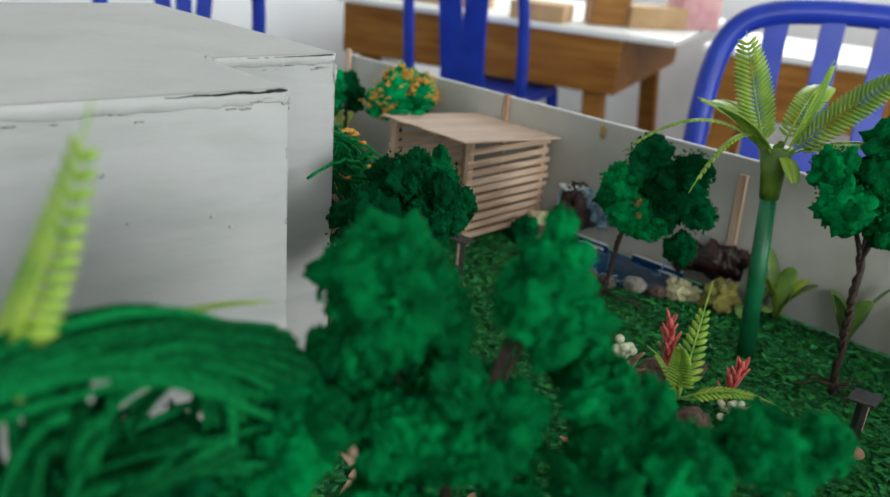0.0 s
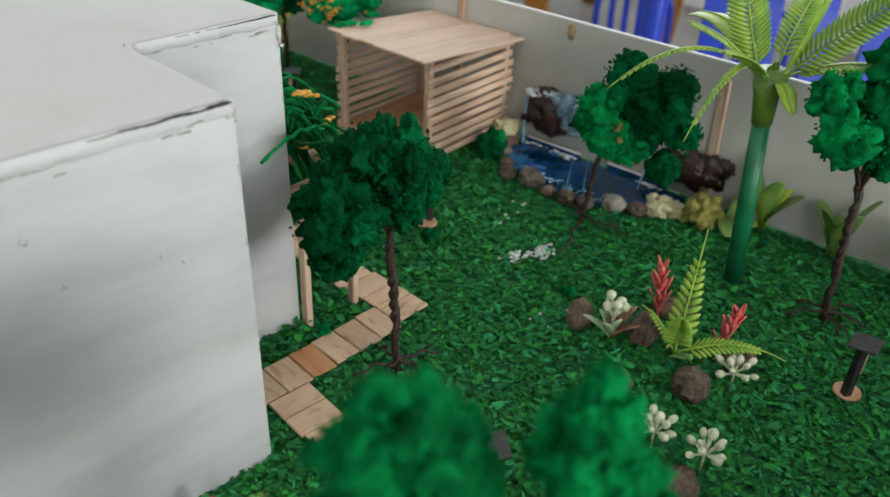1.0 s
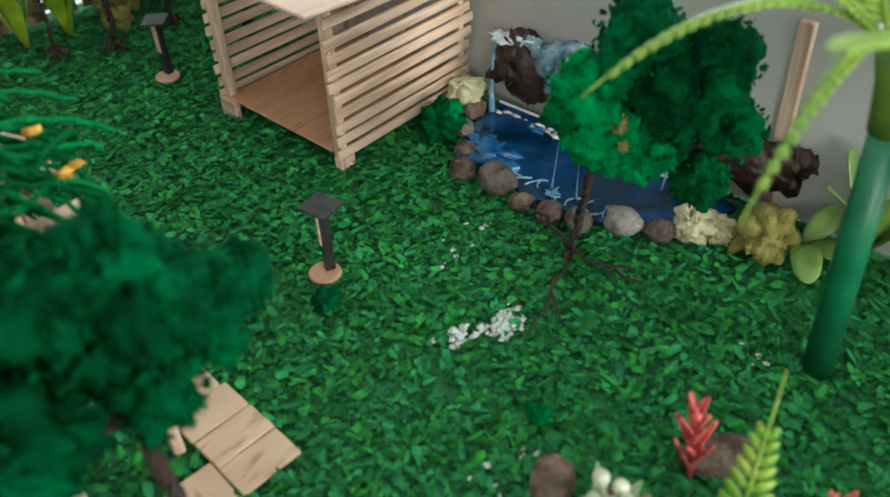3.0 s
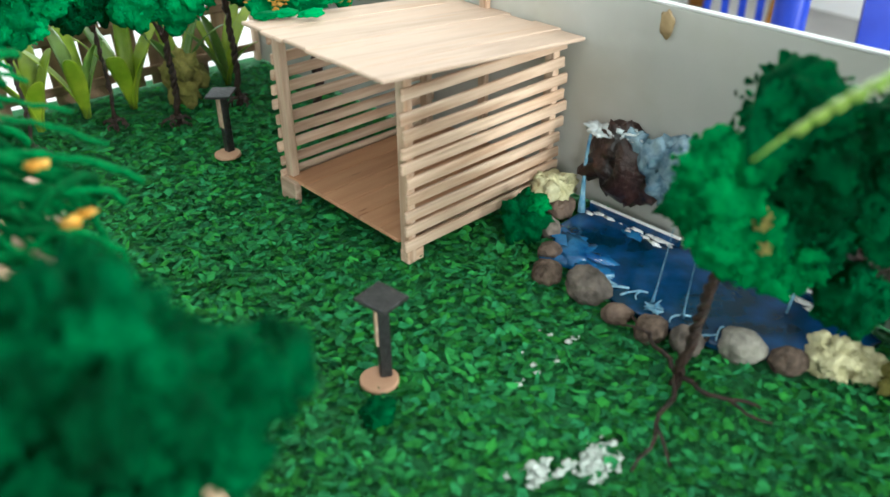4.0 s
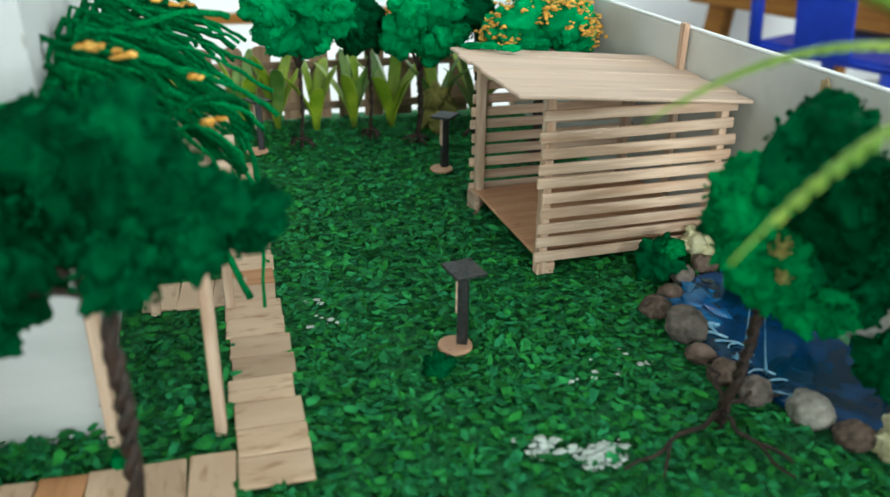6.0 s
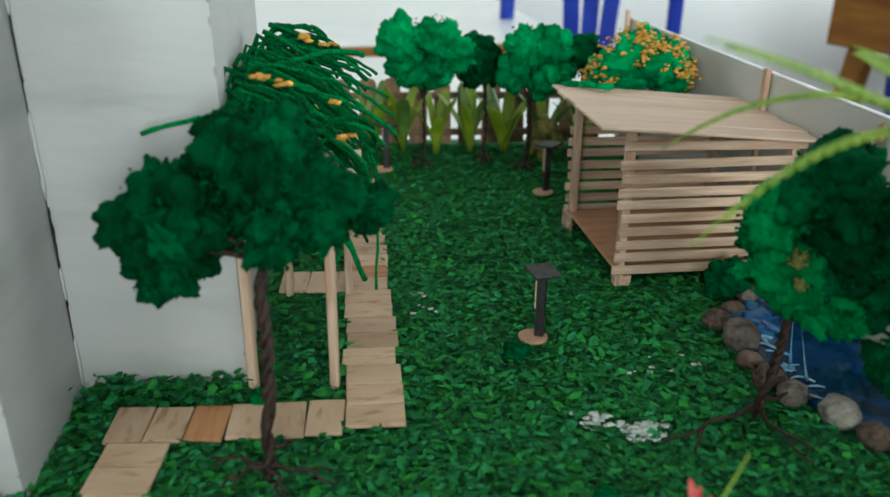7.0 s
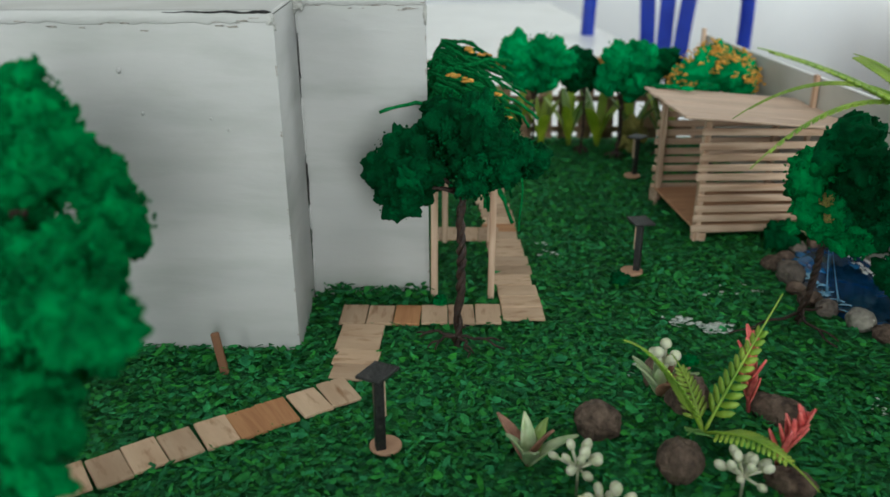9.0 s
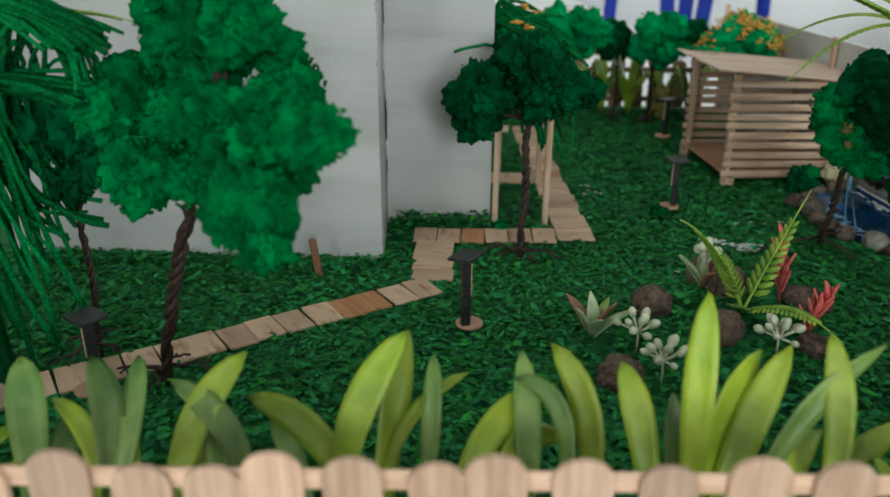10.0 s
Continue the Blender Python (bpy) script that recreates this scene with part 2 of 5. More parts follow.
M_BLUE = material("blue_chair_plastic", (0.008, 0.03, 0.32), (0.015, 0.05, 0.44), 20, rough=0.3, bump=0.05, bump_scale=200, spec=0.4)
M_WALL = material("pale_wall_paint", (0.82, 0.84, 0.87), (0.88, 0.9, 0.925), 3, rough=0.85, bump=0.1, bump_scale=60, stain=(0.94, 0.94, 0.94), stain_scale=2)
M_FLOOR = material("grey_floor_tile", (0.16, 0.155, 0.15), (0.24, 0.235, 0.225), 6, rough=0.35, bump=0.05, stain=(0.8, 0.8, 0.78), stain_scale=2)
M_CEIL = material("white_ceiling", (0.72, 0.72, 0.7), (0.8, 0.8, 0.78), 4, rough=0.9, bump=0.1, bump_scale=40)
M_FRAME = material("white_window_frame", (0.66, 0.66, 0.65), (0.78, 0.78, 0.77), 30, rough=0.5, bump=0.05)
M_PINK = material("pink_cloth", (0.62, 0.3, 0.33), (0.75, 0.45, 0.46), 20, rough=0.9, bump=0.3)
M_CARD = material("brown_card", (0.42, 0.26, 0.12), (0.56, 0.37, 0.2), 12, rough=0.8, bump=0.2)


# ---- building helpers ----
class Geo:
    """Collects vertices and faces for one mesh."""

    def __init__(self):
        self.v, self.f = [], []

    def add(self, verts, faces):
        n = len(self.v)
        self.v.extend(tuple(p) for p in verts)
        self.f.extend(tuple(i + n for i in f) for f in faces)

    def mesh(self, name, mat, smooth=True):
        me = bpy.data.meshes.new(name)
        me.from_pydata(self.v, [], self.f)
        me.materials.append(mat)
        if smooth:
            me.shade_smooth()
        me.update()
        return me


def thing(name, place=(0, 0, 0), label="", category="", group="", kind=""):
    ob = new(name)
    ob.empty_display_size = 0.01
    ob.location = place
    return tagged(ob, label, category, group, kind)


def part(name, data, material_=None, parent=None, label="", m=None):
    """Links a bmesh, a Geo or a mesh as one object under a thing; m is its pose in the thing."""
    if isinstance(data, Geo):
        data = data.mesh(name, material_)
    elif isinstance(data, bmesh.types.BMesh):
        me = bpy.data.meshes.new(name)
        data.to_mesh(me)
        data.free()
        me.materials.append(material_)
        data = me
    ob = new(name, data)
    if parent is not None:
        ob.parent = parent
    if m is not None:
        ob.matrix_local = m
    return tagged(ob, label)


def block(sx, sy, sz, bevel=0.0, segments=1):
    """A bevelled block round the origin."""
    bm = bmesh.new()
    bmesh.ops.create_cube(bm, size=1, matrix=Matrix.Diagonal((sx, sy, sz, 1)))
    if bevel:
        bmesh.ops.bevel(bm, geom=bm.edges[:], offset=bevel, segments=segments, affect="EDGES")
    return bm


def along(p0, p1, roll=0.0):
    """A pose in the middle of two points with its x axis from the first to the second."""
    a, b = Vector(p0), Vector(p1)
    x = (b - a).normalized()
    up = Vector((0, 0, 1)) if abs(x.z) < 0.95 else Vector((0, 1, 0))
    y = up.cross(x).normalized()
    z = x.cross(y)
    m = Matrix((x, y, z)).transposed().to_4x4()
    m.translation = (a + b) / 2
    return m @ pose(0, 0, 0, roll)


def stick(name, parent, p0, p1, w, h, mat, roll=0.0, label="", bevel=0.0006):
    return part(name, block((Vector(p1) - Vector(p0)).length, w, h, bevel), mat, parent, label, along(p0, p1, roll))


def plate(outline, thick, bevel=0.0):
    """A flat outline in x and y given thickness."""
    bm = bmesh.new()
    face = bm.faces.new([bm.verts.new((x, y, 0)) for x, y in outline])
    if face.normal.z < 0:
        face.normal_flip()
    out = bmesh.ops.extrude_face_region(bm, geom=[face])
    bmesh.ops.translate(bm, verts=[e for e in out["geom"] if isinstance(e, bmesh.types.BMVert)], vec=(0, 0, -thick))
    bmesh.ops.recalc_face_normals(bm, faces=bm.faces[:])
    if bevel:
        bmesh.ops.bevel(bm, geom=bm.edges[:], offset=bevel, segments=1, affect="EDGES")
    return bm


def cylinder(r0, r1, h, sides=20, bevel=0.0):
    bm = bmesh.new()
    bmesh.ops.create_cone(bm, cap_ends=True, segments=sides, radius1=r0, radius2=r1, depth=h, matrix=Matrix.Translation((0, 0, h / 2)))
    if bevel:
        bmesh.ops.bevel(bm, geom=[e for e in bm.edges if abs(e.verts[0].co.z - e.verts[1].co.z) < 1e-6], offset=bevel, segments=2, affect="EDGES")
    for f in bm.faces:
        f.smooth = len(f.verts) == 4
    return bm


def tube(geo, points, radii, sides=6):
    """Sweeps a round section along points."""
    pts = [Vector(p) for p in points]
    n = len(pts)
    if not hasattr(radii, "__len__"):
        radii = [radii] * n
    verts, faces = [], []
    ref = Vector((0.3, 0.2, 0.9)).normalized()
    for i, p in enumerate(pts):
        d = (pts[min(i + 1, n - 1)] - pts[max(i - 1, 0)]).normalized()
        u = ref - d * ref.dot(d)
        if u.length < 1e-3:
            u = Vector((1, 0, 0)) - d * d.x
        u.normalize()
        ref = u
        w = d.cross(u)
        for k in range(sides):
            a = 2 * math.pi * k / sides
            verts.append(p + (u * math.cos(a) + w * math.sin(a)) * radii[i])
    for i in range(n - 1):
        for k in range(sides):
            a, b = i * sides + k, i * sides + (k + 1) % sides
            faces.append((a, b, b + sides, a + sides))
    faces.append(tuple(reversed(range(sides))))
    faces.append(tuple(range((n - 1) * sides, n * sides)))
    geo.add(verts, faces)


def bezier(a, b, c, n=12):
    a, b, c = Vector(a), Vector(b), Vector(c)
    return [a * (1 - t) ** 2 + b * 2 * t * (1 - t) + c * t * t for t in (i / (n - 1) for i in range(n))]


BALLS = {}


def ball(level):
    if level not in BALLS:
        bm = bmesh.new()
        bmesh.ops.create_icosphere(bm, subdivisions=level, radius=1)
        BALLS[level] = ([v.co.copy() for v in bm.verts], [tuple(v.index for v in f.verts) for f in bm.faces])
        bm.free()
    return BALLS[level]


def lump(geo, centre, r, level=3, rough=0.35, fine=0.12, seed=0.0, squash=(1, 1, 1), turn=None):
    """A ragged lump: a ball pushed in and out by noise at two scales."""
    vs, fs = ball(level)
    c, s = Vector(centre), Vector((seed * 7.3, seed * 3.1, seed * 1.7))
    out = []
    for v in vs:
        k = 1 + rough * noise.fractal(v * 1.7 + s, 1.0, 2.0, 3) + fine * noise.noise(v * 9 + s) + fine * 0.7 * noise.noise(v * 19 + s)
        k = min(max(k, 0.4), 1.75)
        q = Vector((v.x * squash[0], v.y * squash[1], v.z * squash[2])) * (r * k)
        out.append(c + (turn @ q if turn else q))
    geo.add(out, fs)


def foam_crown(lobes, rng, crumbs=60, level=4, flap=3):
    """A crown of torn foam: ragged lobes with torn flaps and loose crumbs all over them."""
    geo = Geo()

    def free():
        return Euler((rng.uniform(0, 6.3), rng.uniform(0, 6.3), rng.uniform(0, 6.3))).to_matrix()

    for x, y, z, r in lobes:
        c = Vector((x, y, z))
        lump(geo, c, r * 0.84, level, 0.55, 0.13, rng.uniform(0, 50), (rng.uniform(0.88, 1.15), rng.uniform(0.88, 1.15), rng.uniform(0.85, 1.1)))
        for _ in range(8):
            d = Vector((rng.gauss(0, 1), rng.gauss(0, 1), rng.gauss(0, 0.9))).normalized()
            lump(geo, c + d * r * rng.uniform(0.5, 0.85), r * rng.uniform(0.26, 0.5), flap, 0.6, 0.16, rng.uniform(0, 50),
                 (rng.uniform(0.85, 1.4), rng.uniform(0.7, 1.1), rng.uniform(0.55, 1.0)), free())
        for _ in range(int(crumbs * 3 * r / 0.028)):
            d = Vector((rng.gauss(0, 1), rng.gauss(0, 1), rng.gauss(0, 1))).normalized()
            lump(geo, c + d * r * rng.uniform(0.82, 1.08), rng.uniform(0.0004, 0.0015), 1, 0.8, 0.3, rng.uniform(0, 50),
                 (rng.uniform(0.8, 1.6), rng.uniform(0.5, 1.0), rng.uniform(0.5, 0.9)), free())
    return geo


def twisted_trunk(points, r, strands=3, turns=5.0, n=46):
    """Strands of paper-covered wire wound round one another."""
    geo = Geo()
    pts = [Vector(p) for p in points]

    def at(t):
        k = min(int(t * (len(pts) - 1)), len(pts) - 2)
        return pts[k].lerp(pts[k + 1], t * (len(pts) - 1) - k)

    for s in range(strands):
        line = []
        for i in range(n):
            t = i / (n - 1)
            a = 2 * math.pi * (turns * t + 0.25 * math.sin(9 * t + s) + s / strands)
            line.append(at(t) + Vector((math.cos(a), math.sin(a), 0)) * r * (0.55 + 0.25 * noise.noise(Vector((t * 9, s * 4.0, r * 900)))))
        tube(geo, line, [r * (0.66 + 0.2 * noise.noise(Vector((t_ * 0.37, s * 3.0, 1.5)))) for t_ in range(n)], 6)
    return geo


def foam_tree(base, neck, lobes, mat, label, rng, r=0.0028, roots=5, root_len=0.03, branches=True, extra=None, crumbs=60, lean=None, strands=3, level=4, flap=3):
    tree = thing("model_tree", base, label, "model tree", "trees of the model garden")
    b = Vector(base)
    mid = (Vector(neck) - b) * 0.5 + Vector(lean or (0.002, 0.001, 0))
    trunk = part("trunk", twisted_trunk([(0, 0, -0.002), mid, Vector(neck) - b], r, strands), M_BARK, tree)
    if roots:
        for k in range(roots):
            geo = Geo()
            a = 2 * math.pi * (k + rng.uniform(-0.3, 0.3)) / roots
            ln = root_len * rng.uniform(0.6, 1.15)
            end = Vector((math.cos(a) * ln, math.sin(a) * ln, 0.004))
            side = Vector((-math.sin(a), math.cos(a), 0)) * rng.uniform(-0.008, 0.008)
            line = bezier((0, 0, 0.008), end * 0.45 + side + Vector((0, 0, 0.009)), end, 11)
            for i in range(2, 10):
                line[i] = line[i] + Vector((-math.sin(a), math.cos(a), 0)) * 0.0018 * math.sin(i * 1.3 + k * 2.1)
            tube(geo, line, [0.0014 - 0.00007 * i for i in range(11)], 6)
            fork = line[6]
            tip_ = fork + Vector((math.cos(a + 0.6), math.sin(a + 0.6), 0)) * ln * 0.32
            tip_.z = 0.004
            tube(geo, bezier(fork, (fork + tip_) / 2 + Vector((0, 0, 0.003)), tip_, 6), [0.0009, 0.0009, 0.0008, 0.0008, 0.0007, 0.0006], 5)
            part("root", geo, M_BARK, trunk)
    if branches:
        nk = Vector(neck) - b
        for x, y, z, lr in lobes[:6]:
            geo = Geo()
            tip = Vector((x, y, z)) - b
            tube(geo, bezier(nk - Vector((0, 0, 0.004)), nk * 0.6 + tip * 0.4 + Vector((0, 0, 0.008)), tip, 8), [0.0018 - 0.00015 * i for i in range(8)], 6)
            part("limb", geo, M_BARK, trunk)
    part("crown", foam_crown([(x - b.x, y - b.y, z - b.z, lr) for x, y, z, lr in lobes], rng, crumbs, level, flap), mat, tree)
    if extra:
        for name, lobes2, mat2, text in extra:
            part(name, foam_crown([(x - b.x, y - b.y, z - b.z, lr) for x, y, z, lr in lobes2], rng, crumbs), mat2, tree, text)
    return tree


def leaf(length, width, bend, fold=0.25, thick=0.0007, n=11, tip=0.0):
    """A broad leaf that rises along x and bends over; closed, with a fold along its middle."""
    geo = Geo()
    top, bot = [], []
    for i in range(n):
        t = i / (n - 1) if tip else math.sin(math.pi / 2 * i / (n - 1)) ** 0.9
        w = width * 0.5 * (math.sin(math.pi * min(1.0, t ** tip * 0.93 + 0.07)) ** 0.8 if tip else min(1.0, 0.34 + 1.3 * t) * max(0.0, 1 - t ** 6) ** 0.5) + 0.0004
        a = radians(bend) * t
        x = length * (math.sin(a) / radians(bend) if abs(bend) > 1 else t)
        z = -length * ((1 - math.cos(a)) / radians(bend) if abs(bend) > 1 else 0)
        row = [(x, -w, z + fold * w), (x, -w * 0.5, z + fold * w * 0.35), (x, 0, z), (x, w * 0.5, z + fold * w * 0.35), (x, w, z + fold * w)]
        top += row
        bot += [(p[0], p[1], p[2] - thick) for p in row]
    faces, m = [], 5 * n
    for i in range(n - 1):
        for k in range(4):
            a = i * 5 + k
            faces.append((a, a + 5, a + 6, a + 1))
            faces.append((m + a, m + a + 1, m + a + 6, m + a + 5))
        for k in (0, 4):
            a = i * 5 + k
            faces.append((a, m + a, m + a + 5, a + 5) if k == 0 else (a, a + 5, m + a + 5, m + a))
    for k in range(4):
        faces.append((k, k + 1, m + k + 1, m + k))
        e = (n - 1) * 5 + k
        faces.append((e, m + e, m + e + 1, e + 1))
    geo.add(top + bot, faces)
    return geo


def frond(root, mid, tip, width, pairs=18, droop=0.15, thick=0.0006, start=0.12, broad=0.3, end=0.94, taper=False, face=None):
    """A fern frond: a tapering rib with a pair of blunt leaflets at each step."""
    geo = Geo()
    line = bezier(root, mid, tip, 25)
    tube(geo, line, [0.0011 * (1 - 0.7 * i / 24) for i in range(25)], 5)
    for i in range(pairs):
        t = start + (end - start) * i / pairs
        k = min(int(t * 24), 23)
        p = line[k].lerp(line[k + 1], t * 24 - k)
        d = (line[k + 1] - line[k]).normalized()
        up = Vector((0, 0, 1)) - d * d.z
        if up.length < 0.2:
            up = Vector((0.6, 0.8, 0)) - d * (0.6 * d.x + 0.8 * d.y)
        if face:
            up = Vector(face) - d * d.dot(Vector(face))
        up.normalize()
        side = d.cross(up).normalized()
        ln = width * 0.5 * (math.sin(math.pi * (0.16 + 0.8 * min(1.0, t * 0.94 / end))) ** 0.7)
        if taper:
            ln = width * 0.5 * (1 - 0.72 * ((t - start) / (end - start)) ** 1.3)
        half = max(0.0008, (Vector(tip) - Vector(root)).length / pairs * broad)
        for s in (-1, 1):
            out = (side * s + d * 0.55 - up * droop).normalized()
            c = [p - d * half * 0.5, p + out * ln * 0.45 - d * half, p + out * ln * 0.86 - d * half * 0.6, p + out * ln + d * half * 0.5,
                 p + out * ln * 0.8 + d * half, p + out * ln * 0.4 + d * half * 1.0, p + d * half * 0.5]
            v = c + [q - up * thick for q in c]
            geo.add(v, [tuple(range(7)), tuple(range(13, 6, -1))] + [(j, j + 7, (j + 1) % 7 + 7, (j + 1) % 7) for j in range(7)])
    return geo


def plain_box(name, x0, x1, y0, y1, z0, z1, mat, label, category):
    ob = part(name, block(x1 - x0, y1 - y0, z1 - z0), mat)
    ob.location = ((x0 + x1) / 2, (y0 + y1) / 2, (z0 + z1) / 2)
    return tagged(ob, label, category, kind="structure")


# ---- the room ----
plain_box("floor", ROOM_X0 - 0.2, ROOM_X1 + 0.2, ROOM_Y0 - 0.2, ROOM_Y1 + 0.2, FLOOR_Z - 0.1, FLOOR_Z, M_FLOOR, "plain grey tiled classroom floor", "floor")
plain_box("ceiling", ROOM_X0 - 0.2, ROOM_X1 + 0.2, ROOM_Y0 - 0.2, ROOM_Y1 + 0.2, CEIL_Z, CEIL_Z + 0.1, M_CEIL, "plain white classroom ceiling", "ceiling")
plain_box("wall_north", ROOM_X0, ROOM_X1, ROOM_Y1, ROOM_Y1 + 0.15, FLOOR_Z, CEIL_Z, M_WALL, "pale bluish white painted classroom wall", "wall")
east = thing("wall_east", (0, 0, 0), "pale painted side wall with an added window opening", "wall", kind="structure")
for ya, yb, za, zb in ((ROOM_Y0 - 0.15, 1.5, FLOOR_Z, CEIL_Z), (2.9, ROOM_Y1 + 0.15, FLOOR_Z, CEIL_Z), (1.5, 2.9, FLOOR_Z, 0.2), (1.5, 2.9, 1.5, CEIL_Z)):
    part("wall_piece", block(0.15, yb - ya, zb - za), M_WALL, east, m=pose(ROOM_X1 + 0.075, (ya + yb) / 2, (za + zb) / 2))
# assumed opening, out of view, added to hold the east fill lamp
fill_win = thing("window_3", (ROOM_X1 + 0.11, 2.2, 0.85), "unseen white framed classroom window opening", "window", kind="structure")
for ya, yb, za, zb in ((-0.7, 0.7, -0.65, -0.6), (-0.7, 0.7, 0.6, 0.65), (-0.7, -0.65, -0.6, 0.6), (0.65, 0.7, -0.6, 0.6)):
    part("window_frame", block(0.05, yb - ya, zb - za, 0.004), M_FRAME, fill_win, m=pose(0, (ya + yb) / 2, (za + zb) / 2))
plain_box("wall_west", ROOM_X0 - 0.15, ROOM_X0, ROOM_Y0 - 0.15, ROOM_Y1 + 0.15, FLOOR_Z, CEIL_Z, M_WALL, "pale bluish white painted side wall", "wall")
south = thing("wall_south", (0, 0, 0), "pale painted classroom wall with two window openings", "wall", kind="structure")


def south_piece(x0, x1, z0, z1):
    part("wall_piece", block(x1 - x0, 0.15, z1 - z0), M_WALL, south, m=pose((x0 + x1) / 2, ROOM_Y0 - 0.075, (z0 + z1) / 2))


edges = [ROOM_X0]
for wx, ww, _ in WINDOWS:
    edges += [wx - ww / 2, wx + ww / 2]
edges.append(ROOM_X1)
for k in range(0, len(edges), 2):
    south_piece(edges[k], edges[k + 1], FLOOR_Z, CEIL_Z)
for i, (wx, ww, _) in enumerate(WINDOWS):
    south_piece(wx - ww / 2, wx + ww / 2, FLOOR_Z, 0.2)
    south_piece(wx - ww / 2, wx + ww / 2, 1.5, CEIL_Z)
    win = thing("window_%d" % (i + 1), (wx, ROOM_Y0 - 0.11, 0.85), "unseen white framed classroom window opening", "window", kind="structure")
    for x0, x1, z0, z1 in ((-ww / 2, ww / 2, -0.65, -0.6), (-ww / 2, ww / 2, 0.6, 0.65), (-ww / 2, -ww / 2 + 0.05, -0.6, 0.6), (ww / 2 - 0.05, ww / 2, -0.6, 0.6)):
        part("window_frame", block(x1 - x0, 0.05, z1 - z0, 0.004), M_FRAME, win, m=pose((x0 + x1) / 2, 0, (z0 + z1) / 2))


# ---- tables, desks and chairs round the model ----
def table(name, place, turn, sx, sy, top_z, apron, label, band=M_DESK, thick=0.025, inset=0.03):
    t = thing(name, (place[0], place[1], FLOOR_Z), label, "table")
    t.rotation_euler = (0, 0, radians(turn))
    h = top_z - FLOOR_Z
    part("tabletop", block(sx, sy, 0.006, 0.002), M_WHITETOP, t, "white laminate top", pose(0, 0, h - 0.003))
    part("edge_band", block(sx - 0.002, sy - 0.002, thick, 0.003), band, t, "brown wooden edge", pose(0, 0, h - 0.0065 - thick / 2))
    for x, y, w, d in ((0, sy / 2 - inset, sx - 0.1, 0.018), (0, -sy / 2 + inset, sx - 0.1, 0.018), (sx / 2 - inset, 0, 0.018, sy - 2 * inset - 0.02), (-sx / 2 + inset, 0, 0.018, sy - 2 * inset - 0.02)):
        part("apron", block(w, d, apron, 0.002), M_DESK, t, "", pose(x, y, h - 0.007 - thick - apron / 2))
    for sxn in (-1, 1):
        for syn in (-1, 1):
            part("leg", block(0.05, 0.05, h - 0.033, 0.004), M_DESK, t, "", pose(sxn * (sx / 2 - inset - 0.03), syn * (sy / 2 - inset - 0.03), (h - 0.033) / 2))
    return t


table("display_table", (0.0, 0.675, 0), 0, 1.46, 1.93, -0.032, 0.09, "white topped wooden table under the model garden")
table("white_table", (0.116, 2.19, 0), 8, 1.0, 1.06, -0.016, 0.08, "white laminate table with a brown edge behind the model")


def desk(place, turn, sx, sy, label, over=0.0):
    d = thing("school_desk", (place[0], place[1], FLOOR_Z), label, "desk", "varnished desks along the wall")
    d.rotation_euler = (0, 0, radians(turn))
    h = 0.0 - FLOOR_Z
    part("desktop", block(sx + over, sy, 0.022, 0.004), M_WHITETOP, d, "white laminate desk top", pose(over / 2, 0, h - 0.011))
    part("drawer_case", block(sx - 0.04, sy - 0.04, 0.19, 0.004), M_DESK, d, "varnished wooden case", pose(0, 0, h - 0.0225 - 0.095))
    for sxn in (-1, 1):
        for syn in (-1, 1):
            m = pose(sxn * (sx / 2 - 0.09), syn * (sy / 2 - 0.08), (h - 0.173) / 2, syn * 4, -sxn * 5)
            part("leg", block(0.075, 0.06, h - 0.165, 0.006), M_DESK, d, "", m)
    return d


